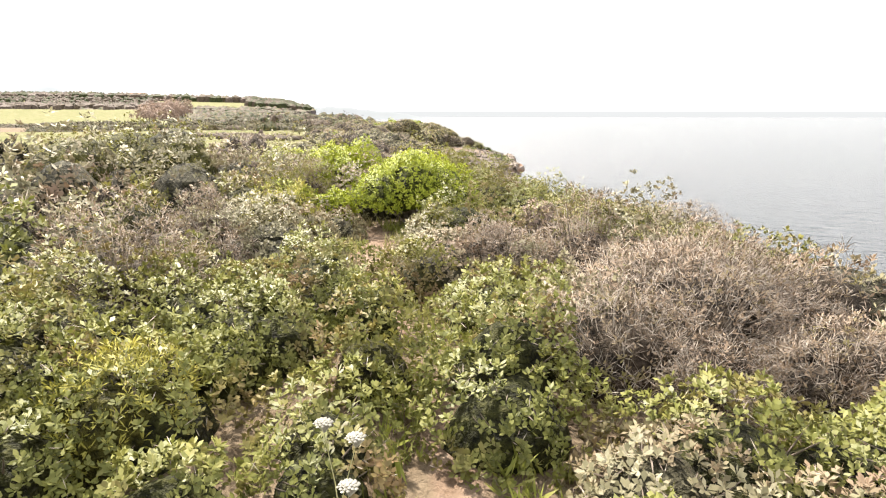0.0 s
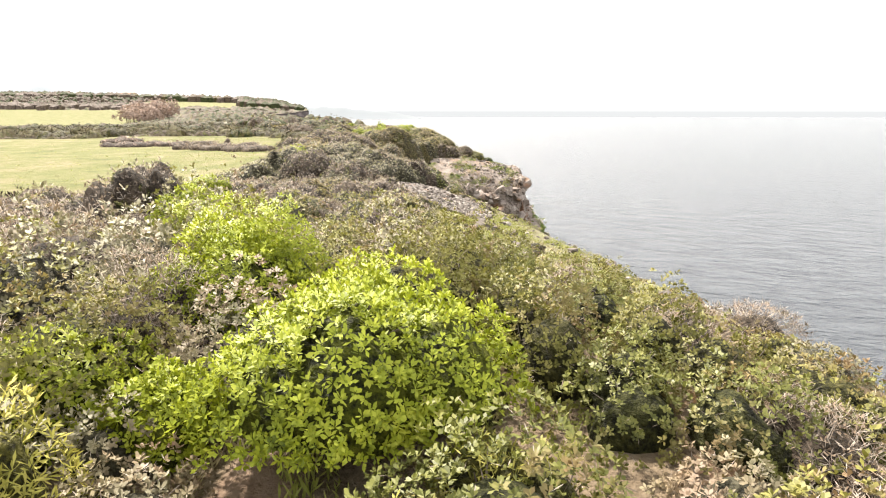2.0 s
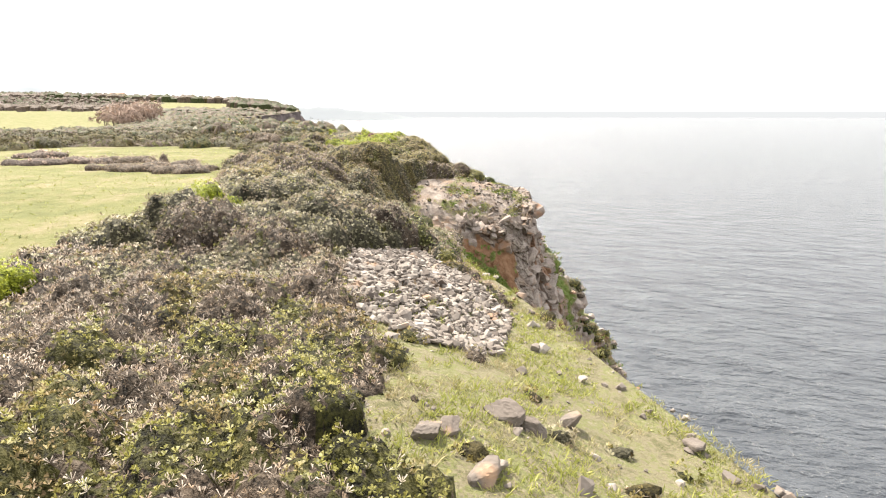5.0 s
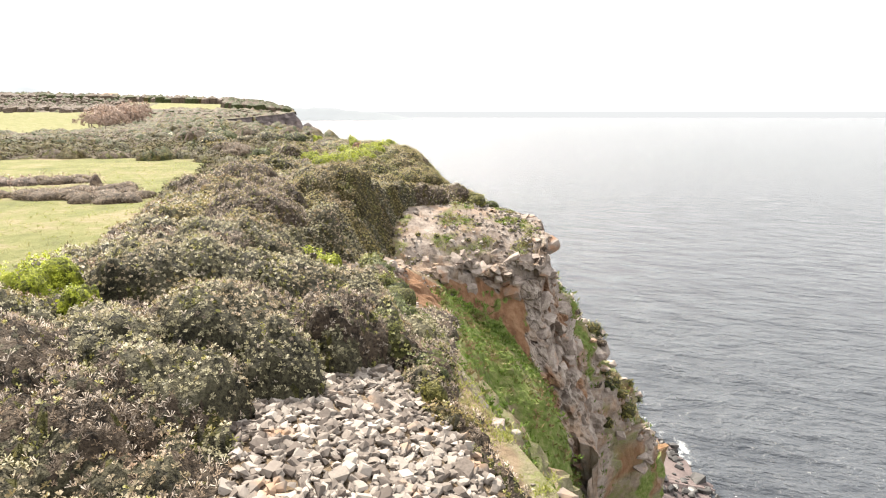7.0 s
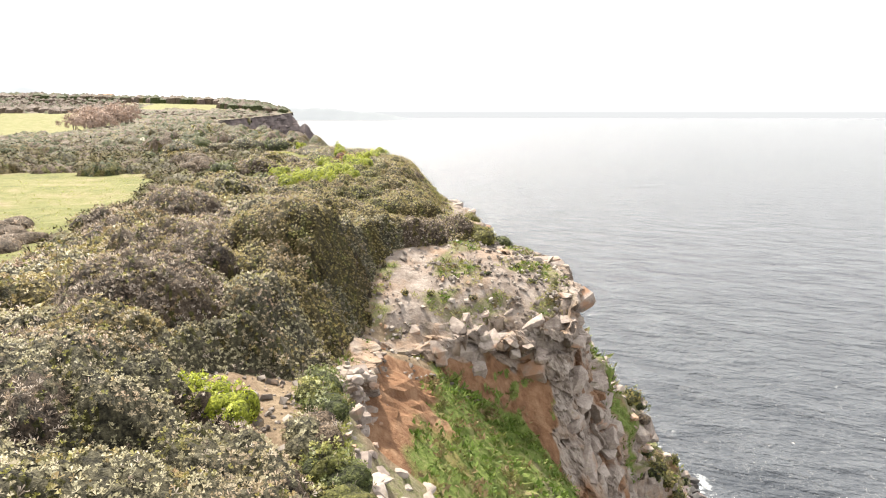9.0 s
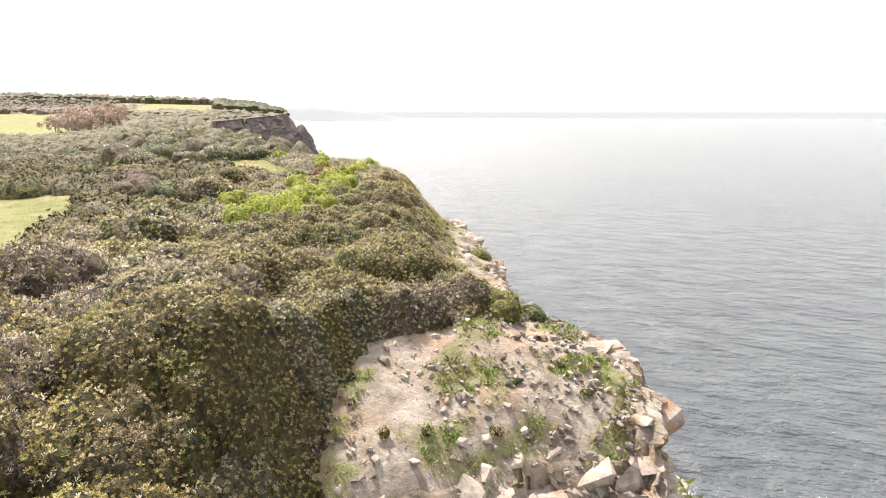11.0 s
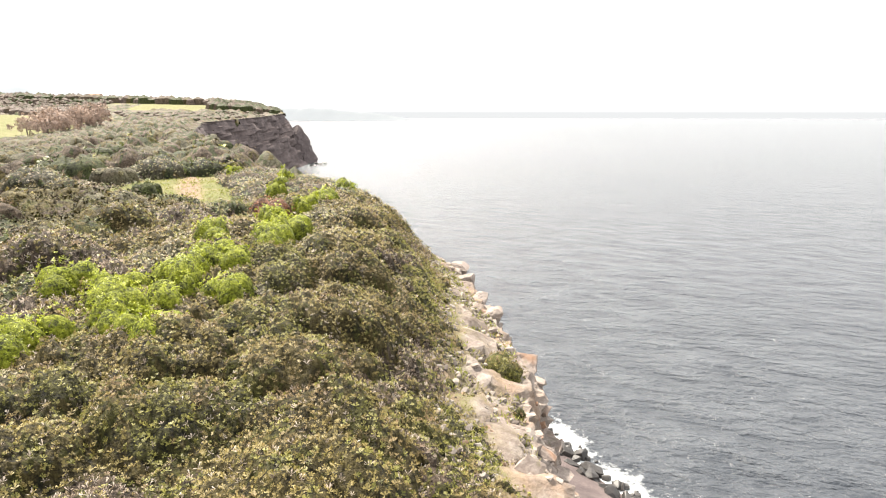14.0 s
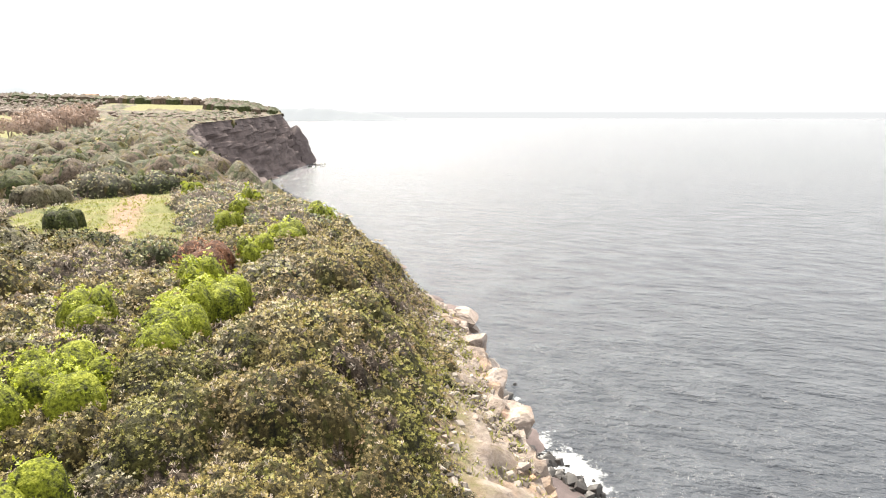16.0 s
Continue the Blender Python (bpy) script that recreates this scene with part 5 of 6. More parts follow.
for x, y, r, h in ((-2.8, 4.0, 0.5, 1.0), (-4.1, 11.4, 0.7, 1.1), (-0.95, 11.1, 0.35, 0.75), (-0.6, 12.2, 0.4, 0.6)):
    special("juniper", x, y, r * 0.5, 5, r * 0.7, h * 0.85, "feather", "feathery yellow-green juniper bush in the scrub", "junipers", 0.2, 0.9, 0.02, "shrub", 1.5)
special("broad_bush", -9.6, 15.4, 1.7, 8, 1.35, 1.7, "moss", "broad tall yellow-green bush standing above the scrub", "", 0.75, 1.2, 0.06)
special("pale_green_bush", -2.1, 37.5, 0.12, 3, 0.3, 0.5, "moss", "small pale-green bush beside the rock pile", "", 0.05)
special("russet_bush", -13.4, 88.0, 0.6, 4, 0.8, 1.25, "russet", "russet-brown dry bush in the scrub", "", 0.1)
special("pale_bush", 0.95, 11.0, 0.15, 3, 0.36, 0.75, "wood", "pale dry bare-twigged bush on the cliff edge", "", 0.25, 1.1, 0.02)
special("tussock_bush", 0.2, 9.4, 0.35, 3, 0.6, 0.85, "heath", "dead brown twiggy heath bush beside the trail", "", 0.1)
special("edge_bush", -1.6, 63.8, 0.6, 4, 0.65, 0.7, "moss", "yellow-green bush hanging on the cliff edge", "edge bushes", 0.05)
special("edge_bush", -0.4, 64.1, 0.4, 3, 0.42, 0.42, "dark", "dark green bush hanging on the cliff edge", "edge bushes", 0.0)
special("edge_bush", -1.9, 77.0, 0.4, 3, 0.6, 0.6, "moss", "yellow-green bush hanging on the cliff edge", "edge bushes", 0.0)
for x, y in ((-24.9, 56.8), (-23.2, 57.4), (-21.4, 58.2), (-30.6, 62.4), (-28.0, 63.8), (-33.5, 60.6), (-37, 66), (-19.9, 56.2)):
    special("field_bush", x, y, 1.4, 6, 1.0, 0.48, "heath" if x > -30 else "wood", "low brown wind-flattened bush in the grass field", "field bushes", 0.0, 1.2)
special("bare_sapling", -24.0, 61.3, 0.15, 2, 0.3, 0.8, "wood", "small bare sapling in the grass field", "", 0.1, 0.7)
for x, y, r, k in ((-24.4, 96.6, 0.9, "dark"), (-26.5, 94.2, 0.8, "silver"), (-28.4, 109.9, 1.2, "dark"), (-40, 111, 2.2, "dark"), (-38.2, 116.8, 2.2, "moss"), (-43.5, 113, 2.0, "dark"), (-31, 104, 1.6, "silver"),
                   (-34, 99, 1.8, "heath"), (-29.5, 90, 1.6, "mixed"), (-33, 125, 2.2, "moss"), (-47, 128, 2.6, "dark"), (-52, 121, 2.4, "silver"), (-41, 140, 2.6, "dark"), (-22.5, 80, 1.6, "heath"), (-19.5, 77.5, 1.3, "dark"),
                   (-25.5, 84.5, 1.6, "heath"), (-56, 150, 3.0, "moss"), (-25, 112, 0.9, "moss")):
    special("round_bush", x, y, r * 0.7, 5, r * 0.62, 0.85 + 0.3 * r, k, {"dark": "dark green rounded bush on the open clifftop", "moss": "yellow-green rounded bush on the open clifftop"}.get(k, "grey-brown rounded bush on the open clifftop"), "rounded bushes", 0.15)

for k in range(16):
    y = 38.5 + 9.0 * k / 15 + rng.normal(0, 0.2)
    special("edge_bush", float(curve(y, RIM_X)) - rng.uniform(0.1, 0.7), y, 0.3, 3, rng.uniform(0.35, 0.55), rng.uniform(0.4, 0.6), str(rng.choice(["silver", "dark", "heath", "olive"])), "low bush rooted at the cliff edge", "edge bushes", 0.0)

# ---- grass and weeds ----
def tufts(points, size, mat, blades, lean, breadth=0.12):
    """Upright blades in tufts at the given feet."""
    n = len(points)
    c = np.repeat(points, blades, 0) + np.append(rng.normal(0, 1, (n * blades, 2)) * 0.35 * np.repeat(size, blades)[:, None], np.zeros((n * blades, 1)), 1)
    m = len(c)
    way = unit(rng.normal(0, lean, (m, 3)) * (1, 1, 0) + (0, 0, 1))
    side = unit(np.cross(way, unit(rng.normal(0, 1, (m, 3)))))
    ln = np.repeat(size, blades) * rng.uniform(0.6, 1.3, m)
    a, b = way * ln[:, None], side * (ln * breadth)[:, None]
    c = c - (0, 0, 0.02)
    return np.stack([c - b * 0.5, c + a * 0.5 + b * 0.4, c + a, c + a * 0.5 - b * 0.6], 1)


def scatter(poly, n, test=None):
    px = np.array(poly)
    lo, hi = px.min(0), px.max(0)
    p = rng.uniform(lo, hi, (n * 3, 2))
    ok = inside(p[:, 0], p[:, 1], poly)
    if test is not None:
        ok &= test(p[:, 0], p[:, 1])
    p = p[ok][:n]
    return np.column_stack([p, ground_z(p[:, 0], p[:, 1])])


on_top = lambda x, y: curve(y, RIM_X) - x > -0.2
slope_pts = scatter(GRASS_SLOPE, 10000, on_top)
brink_y = rng.uniform(34, 49, 2200)
brink_x = curve(brink_y, RIM_X) + rng.uniform(-0.9, 0.1, 2200)
slope_pts = np.concatenate([slope_pts, np.column_stack([brink_x, brink_y, ground_z(brink_x, brink_y)])])
slope_pts = slope_pts[wobble(slope_pts[:, 0], slope_pts[:, 1], 0, 0.8, 41) > -0.1]
trail_pts = np.array([(x, y, 0) for x, y in zip(rng.uniform(-3.6, 1.2, 2600), rng.uniform(2, 13.5, 2600))])
keep = from_trail(trail_pts[:, 0], trail_pts[:, 1])
trail_pts = trail_pts[(keep > 0.28) & (keep < 0.75)]
trail_pts[:, 2] = ground_z(trail_pts[:, 0], trail_pts[:, 1])
field_pts = scatter(FIELD, 15000)
field_pts = field_pts[rng.random(len(field_pts)) < np.exp(-(-12 - field_pts[:, 0] - 0.3 * (field_pts[:, 1] - 40).clip(0)).clip(0) / 9)]
clear_pts = scatter(CLEARING, 900)
plat_pts = scatter(PLATFORM, 2400, lambda x, y: on_top(x, y) & (y > 54.5) & (wobble(x, y, 0, 1.0, 43) > -0.05))
margin = np.column_stack([rng.uniform(0, 1, 3600), rng.uniform(64, 104, 3600)])
mx = curve(margin[:, 1], RIM_X) - (0.3 + margin[:, 0] * (bare_strip(margin[:, 1]) + 0.4))
margin = np.column_stack([mx, margin[:, 1], ground_z(mx, margin[:, 1])])
quads_g = [tufts(slope_pts, rng.uniform(0.05, 0.15, len(slope_pts)), None, 6, 0.9, 0.13), tufts(trail_pts, rng.uniform(0.1, 0.28, len(trail_pts)), None, 6, 0.5),
           tufts(field_pts, rng.uniform(0.05, 0.13, len(field_pts)), None, 5, 0.8, 0.2), tufts(plat_pts, rng.uniform(0.07, 0.16, len(plat_pts)), None, 6, 0.8, 0.2),
           tufts(margin, rng.uniform(0.08, 0.2, len(margin)), None, 4, 0.7, 0.2), tufts(clear_pts, rng.uniform(0.1, 0.22, len(clear_pts)), None, 4, 0.7, 0.25)]
q = np.concatenate(quads_g)
tagged(new("grass", quad_mesh("grass", q, [GRASS_BLADE], np.zeros(len(q)))), "tufts of yellow-green and straw-coloured clifftop grass", "grass", kind="stuff")

weed_at = np.where((m_weed > 0.4) & (rng.random(len(m_weed)) < 0.9) & (by < 58))[0]
bank_at = np.where((w_green > 0.6) & (rng.random(len(w_green)) < 0.12))[0]
wp = np.concatenate([P[weed_at], W[bank_at]])
wp = wp + rng.normal(0, 1, (len(wp), 3)) * (0.15, 0.15, 0.05)
q = tufts(wp, rng.uniform(0.10, 0.24, len(wp)), None, 9, 1.0, 0.4)
spur_at = np.where((by > 60) & (by < 70) & (d_rim < -2.0) & (P[:, 2] > 30) & (rng.random(len(by)) < 0.4) & (wobble(bx, by, P[:, 2], 1.6, 51) > 0.15))[0]
q2 = tufts(P[spur_at], rng.uniform(0.2, 0.4, len(spur_at)), None, 6, 0.8, 0.3)
herb_pts = scatter(PLATFORM, 1700, lambda x, y: on_top(x, y) & ~inside(x, y, GULLY) & (y > 45) & (wobble(x, y, 0, 1.0, 43) > 0.2))
q = np.concatenate([q, q2, tufts(herb_pts, rng.uniform(0.08, 0.2, len(herb_pts)), None, 8, 1.1, 0.35)])
tagged(new("weeds", quad_mesh("weeds", q, [WEED], np.zeros(len(q)))), "rank green weeds and grass in the cliff gully", "weeds", kind="stuff")

# low cushions of herbs on the grass slope and the rock shelf
cush = []
for p in scatter(GRASS_SLOPE, 36, on_top):
    cush.append((p[0], p[1], p[2] - 0.03, rng.uniform(0.12, 0.32), rng.uniform(0.12, 0.3), rng.uniform(0.1, 0.22), str(rng.choice(["silver", "moss", "heath", "mixed"]))))
for p in scatter(PLATFORM, 26, lambda x, y: on_top(x, y) & (y > 55)):
    cush.append((p[0], p[1], p[2] - 0.03, rng.uniform(0.12, 0.3), rng.uniform(0.12, 0.28), rng.uniform(0.08, 0.18), str(rng.choice(["silver", "moss", "dark"]))))
for p in margin[:70]:
    cush.append((p[0], p[1], p[2] - 0.03, rng.uniform(0.15, 0.35), rng.uniform(0.15, 0.35), rng.uniform(0.1, 0.22), str(rng.choice(["silver", "moss"]))))
for i in rng.choice(np.where((by > 61) & (by < 68) & (d_rim < -4.5) & (P[:, 2] > 34) & (P[:, 2] < 42))[0], 40):
    cush.append((*P[i], rng.uniform(0.35, 0.8), rng.uniform(0.35, 0.8), rng.uniform(0.3, 0.55), str(rng.choice(["dark", "moss", "heath"]))))
stuff("herb_cushions", cush, "low cushions of grey and green herbs on the cliff edge", "herbs", 0.4, 3, 6, 0.85, 0.0065)

# ---- wild carrot by the trail ----
def umbel_mesh():
    vs, fs = [], []
    for k in range(30):
        a, r = k * 2.4, 0.042 * math.sqrt(k / 30)
        c = np.array((r * math.cos(a), r * math.sin(a), 0.014 * (1 - (r / 0.042) ** 2)))
        b = len(vs)
        vs += [c + (0.009, 0, 0), c + (0, 0.009, 0.002), c + (-0.009, 0, 0), c + (0, -0.009, 0.002), c + (0, 0, 0.008), np.array((0, 0, -0.05))]
        fs += [(b, b + 1, b + 4), (b + 1, b + 2, b + 4), (b + 2, b + 3, b + 4), (b + 3, b, b + 4), (b, b + 5, b + 1)]
    return mesh_from("flower_head", np.array(vs), np.array(fs), [UMBEL])


UMBEL = material("cream_white_umbel", [(0.3, (0.36, 0.34, 0.29)), (0.7, (0.58, 0.55, 0.49))], 30, 200, 0.8, 0, island=0.4)
STALK = material("straw_stalk", [(0.3, (0.30, 0.29, 0.12)), (0.7, (0.50, 0.46, 0.26))], 20, 80, 0.7, 0)
head = umbel_mesh()
for x, y, z in ((-0.73, 2.35, 50.63), (-0.55, 2.21, 50.65), (-0.52, 1.95, 50.6)):
    plant = new("wild_carrot")
    plant.location = (x + 0.05, y, float(ground_z(x, y)))
    tagged(plant, "wild carrot with a cream umbel on a thin stalk", "flower", "wild carrots")
    tip = np.array((x, y, z)) - np.array(plant.location)
    part("stalk", stems((0, 0, 0), [tip - (0, 0, 0.04)], 0.006, STALK, "stalk"), plant)
    f = part("flower_head", head, plant, "cream-white flat umbel")
    f.location = tip

# ---- rocks ----
def rock_mesh(name, seed, mat, points=20, box=0.55):
    """An angular unit stone: the hull of points on a rounded box."""
    g = np.random.default_rng(seed)
    bm = bmesh.new()
    for k in range(points):
        if k < 8:
            v = np.array(((-1, 1)[k & 1], (-1, 1)[k >> 1 & 1], (-1, 1)[k >> 2 & 1]), float) * g.uniform(0.25, 0.95, 3)
        else:
            v = g.normal(0, 1, 3)
            v /= np.abs(v).max() ** 0.5 * np.linalg.norm(v) ** 0.5
        bm.verts.new(v * box * g.uniform(0.85, 1.05))
    bmesh.ops.convex_hull(bm, input=bm.verts)
    loose = [v for v in bm.verts if not v.link_faces]
    bmesh.ops.delete(bm, geom=loose, context="VERTS")
    bmesh.ops.recalc_face_normals(bm, faces=bm.faces)
    me = bpy.data.meshes.new(name)
    bm.to_mesh(me)
    bm.free()
    me.materials.append(mat)
    return me


STONES = [rock_mesh("stone", k, STONE, 20) for k in range(10)]
CHIPS = [rock_mesh("chip", 500 + k, STONE, 10) for k in range(8)]
BLOCKS = [rock_mesh("block", 40 + k, ROCK, 18) for k in range(10)]
DARK_ROCKS = [rock_mesh("sea_rock", 80 + k, WET, 22) for k in range(6)]


def stone_pose(p, size, flat=0.6, sink=0.2):
    sc = size * np.array((rng.uniform(0.8, 1.4), rng.uniform(0.7, 1.1), flat * rng.uniform(0.7, 1.2)))
    e = Euler((rng.normal(0, 0.35), rng.normal(0, 0.35), rng.uniform(0, 6.28)))
    return Matrix.LocRotScale(Vector((p[0], p[1], p[2] + sc[2] * (0.5 - sink))), e, Vector(sc))


pile = new("rock_pile")
pile.location = (-3.0, 34.0, float(ground_z(-3.0, 34.0)))
tagged(pile, "spread heap of pale broken stones on the clifftop", "rock pile")
inv = Matrix.Translation(-Vector(pile.location))
pts = scatter(PILE, 3900, lambda x, y: ~((np.hypot(x + 4.9, y - 36.7) < 0.9)))
order = np.argsort(pts[:, 1])
for p in pts[order[:300]]:
    ob = new("stone", STONES[int(rng.integers(10))])
    ob.parent = pile
    ob.matrix_local = inv @ stone_pose(p + (0, 0, rng.uniform(0, 0.06)), 0.08 + 0.17 * rng.random() ** 1.6, 0.5)
rest_v, rest_f = [], []
base_n = 0
for p in pts[order[300:]]:
    me = CHIPS[int(rng.integers(8))]
    m = inv @ stone_pose(p + (0, 0, rng.uniform(0, 0.06)), 0.07 + 0.17 * rng.random() ** 1.6, 0.5)
    rest_v += [m @ v.co for v in me.vertices]
    rest_f += [[base_n + i for i in f.vertices] for f in me.polygons]
    base_n += len(me.vertices)
me = bpy.data.meshes.new("rubble")
me.from_pydata([tuple(v) for v in rest_v], [], rest_f)
me.materials.append(STONE)
tagged(part("rubble", me, pile), kind="stuff")


def stones_at(points, sizes, meshes, name, label, category, group, flat=0.65, sink=0.3):
    for p, sz in zip(points, sizes):
        ob = new(name, meshes[int(rng.integers(len(meshes)))])
        ob.matrix_world = stone_pose(p, sz, flat, sink)
        tagged(ob, label, category, group)


sl = scatter(GRASS_SLOPE, 230, on_top)
stones_at(sl, 0.05 + 0.24 * rng.random(len(sl)) ** 2, STONES, "stone", "pale weathered stone lying in the slope's grass", "stone", "stones on the grass slope")
shelf = scatter(PLATFORM, 120, lambda x, y: on_top(x, y) & (y > 55) & (x > -5.2 + 0.1 * (y - 55)) & (wobble(x, y, 0, 1.6, 72) > -0.15))
stones_at(shelf, 0.07 + 0.3 * rng.random(len(shelf)) ** 2.2, STONES, "stone", "pale broken stone lying on the bare headland", "stone", "stones on the headland")


# small rubble between them
rv, rf, n0 = [], [], 0
chips = np.concatenate([scatter(PLATFORM, 2200, lambda x, y: on_top(x, y) & (wobble(x, y, 0, 1.3, 71) > -0.3)), margin])
for p in chips:
    me = CHIPS[int(rng.integers(8))]
    m = stone_pose(p, 0.04 + 0.2 * rng.random() ** 2.5, 0.7, 0.25)
    rv += [m @ v.co for v in me.vertices]
    rf += [[n0 + i for i in f.vertices] for f in me.polygons]
    n0 += len(me.vertices)
me = bpy.data.meshes.new("rock_debris")
me.from_pydata([tuple(v) for v in rv], [], rf)
me.materials.append(STONE)
tagged(new("rock_debris", me), "small pale stone chips over the bare cliff edge", "gravel", kind="stuff")


def outcrop(name, label, index, low, high, meshes, flat=0.8, land=P, sink=0.6):
    """Blocks bedded in the cliff at some of the land's points."""
    c = land[index].mean(0)
    top = new(name)
    top.location = c
    tagged(top, label, "rock outcrop")
    back = Matrix.Translation(-Vector(c))
    for i in index:
        ob = new("block", meshes[int(rng.integers(len(meshes)))])
        ob.parent = top
        ob.matrix_local = back @ stone_pose(land[i], low + (high - low) * rng.random() ** 1.8, flat * rng.uniform(0.5, 1.1), sink)


def pick(test, n):
    return rng.choice(np.where(test)[0], n, replace=False)


zed = P[:, 2]
outcrop("headland_outcrop", "fractured grey-pink rock face of the small headland", pick((w_key > 6.6) & (w_rock > 0.6) & (w_share > 0.06) & (w_share < 0.9), 60), 0.5, 1.4, BLOCKS, 0.75, W, 0.85)
outcrop("shelf_outcrop", "low broken rock ledges along the headland's brink", pick((w_key > 6.6) & (w_share < 0.03), 16), 0.4, 1.1, BLOCKS, 0.45, W, 0.7)
outcrop("gully_wall", "stack of split grey slabs at the gully's head", pick((w_key > 0.8) & (w_key < 3.1) & (w_share > -0.3) & (w_share < 1.0), 190), 0.14, 0.55, BLOCKS, 0.75, W, 0.5)
for at in (3.75, 4.7):
    outcrop("stone_rib", "thin rib of stacked stones standing out of red earth", pick((np.abs(w_key - at - 0.25 * np.sin(4 * w_share)) < 0.05) & (w_share > 0.02) & (w_share < 0.95), 48), 0.10, 0.26, BLOCKS, 0.75, W, 0.3)
outcrop("edge_slabs", "thin grey slabs jutting from the grassy cliff edge", pick((by > 37) & (by < 47.5) & (d_rim < 0.2) & (d_rim > -1.6), 45), 0.2, 0.6, BLOCKS, 0.6, P, 0.75)
outcrop("spur_outcrop", "rocky spur dropping to the sea with green patches", pick((by > 61.5) & (by < 70) & (d_rim < -1.5) & (zed > 30) & (zed < 45), 220), 0.2, 1.0, BLOCKS, 0.7)
outcrop("brink_ledges", "pale jointed rock ledges along the cliff brink", pick((by > 64) & (by < 104) & (d_rim < bare_strip(by) * 0.75) & (d_rim > -1.2), 240), 0.15, 0.85, BLOCKS, 0.6, P, 0.7)


def boulder_mesh(seed, mat, facets=11):
    """A jointed boulder: a ball cut by chance planes, with worn, pitted faces."""
    g = np.random.default_rng(seed)
    bm = bmesh.new()
    bmesh.ops.create_icosphere(bm, subdivisions=4, radius=1.0)
    v = np.array([q.co[:] for q in bm.verts])
    v /= (np.abs(v) ** 5).sum(1, keepdims=True) ** 0.2
    for k in range(facets):
        n = unit(g.normal(0, 1, (1, 3)))[0]
        o = g.uniform(0.55, 0.85)
        v -= n * np.clip(v @ n - o, 0, None)[:, None]
    n = unit(v)
    c, gap = cells(v + seed, 0.55, seed)
    v += n * (0.05 * (c - 0.5) - 0.10 * np.clip(0.10 - gap, 0, 1) * 2 + 0.015 * g.normal(0, 1, len(v)))[:, None]
    for q, p in zip(bm.verts, v):
        q.co = p
    me = bpy.data.meshes.new("boulder")
    bm.to_mesh(me)
    bm.free()
    me.materials.append(mat)
    return me


for x, y, z, sx, sy, sz in ((-1.6, 80.4, 45.0, 1.05, 1.1, 1.1), (-1.85, 77.2, 45.7, 0.75, 0.6, 0.5), (-1.3, 76.5, 45.3, 0.55, 0.6, 0.6), (-2.15, 74.6, 46.0, 0.85, 0.9, 0.65), (-1.85, 72.7, 46.0, 0.6, 0.65, 0.7), (-1.25, 71.8, 45.4, 0.45, 0.5, 0.9),
                            (-2.2, 70.9, 46.5, 0.5, 0.5, 0.5), (-2.8, 75.9, 46.4, 0.45, 0.5, 0.35), (-2.9, 73.3, 46.7, 0.4, 0.45, 0.3), (-2.3, 84.6, 45.6, 0.7, 0.7, 0.6), (-2.7, 88.2, 45.2, 0.6, 0.8, 0.5), (-3.4, 92.6, 45.0, 0.6, 0.7, 0.5),
                            (-1.5, 69.6, 46.6, 0.4, 0.45, 0.4), (-0.9, 68.0, 46.9, 0.4, 0.45, 0.35), (-2.4, 79.0, 46.3, 0.4, 0.45, 0.35)):
    ob = new("boulder", boulder_mesh(int(y * 10), ROCK))
    ob.matrix_world = Matrix.LocRotScale(Vector((x, y, z)), Euler((rng.normal(0, 0.12), rng.normal(0, 0.12), rng.normal(0, 0.4))), Vector((sx, sy, sz)))
    tagged(ob, "big pale grey boulder perched on the cliff brink", "boulder", "brink boulders")
for x, y, sz in ((-1.7, 25.8, 0.5), (-1.45, 26.1, 0.42), (-0.7, 26.9, 0.6), (-0.3, 26.8, 0.5), (-1.0, 25.2, 0.5), (0.3, 27.5, 0.45), (3.3, 26.0, 0.4), (0.2, 24.3, 0.3), (2.9, 25.0, 0.35), (2.4, 28.0, 0.4)):
    ob = new("boulder", boulder_mesh(int(y * 10 + 7), STONE, 8))
    ob.matrix_world = Matrix.LocRotScale(Vector((x, y, float(ground_z(x, y)) + 0.1 * sz)), Euler((rng.normal(0, 0.2), rng.normal(0, 0.2), rng.uniform(0, 6))), Vector((sz * 0.5, sz * 0.36, sz * 0.27)))
    tagged(ob, "weathered grey boulder half sunk in the grass slope", "boulder", "boulders on the grass slope")
for x, y, sz in ((-2.92, 36.5, 0.42), (-3.48, 36.1, 0.36), (-2.0, 33.4, 0.34), (-1.5, 35.0, 0.4), (-3.3, 38.3, 0.36)):
    ob = new("boulder", boulder_mesh(int(y * 10 + 3), STONE, 9))
    ob.matrix_world = Matrix.LocRotScale(Vector((x, y, float(ground_z(x, y)) + 0.22 * sz)), Euler((rng.normal(0, 0.2), rng.normal(0, 0.2), rng.uniform(0, 6))), Vector((sz * 0.6, sz * 0.42, sz * 0.3)))
    tagged(ob, "broad pale slab lying on the rock pile", "boulder", "slabs on the rock pile")

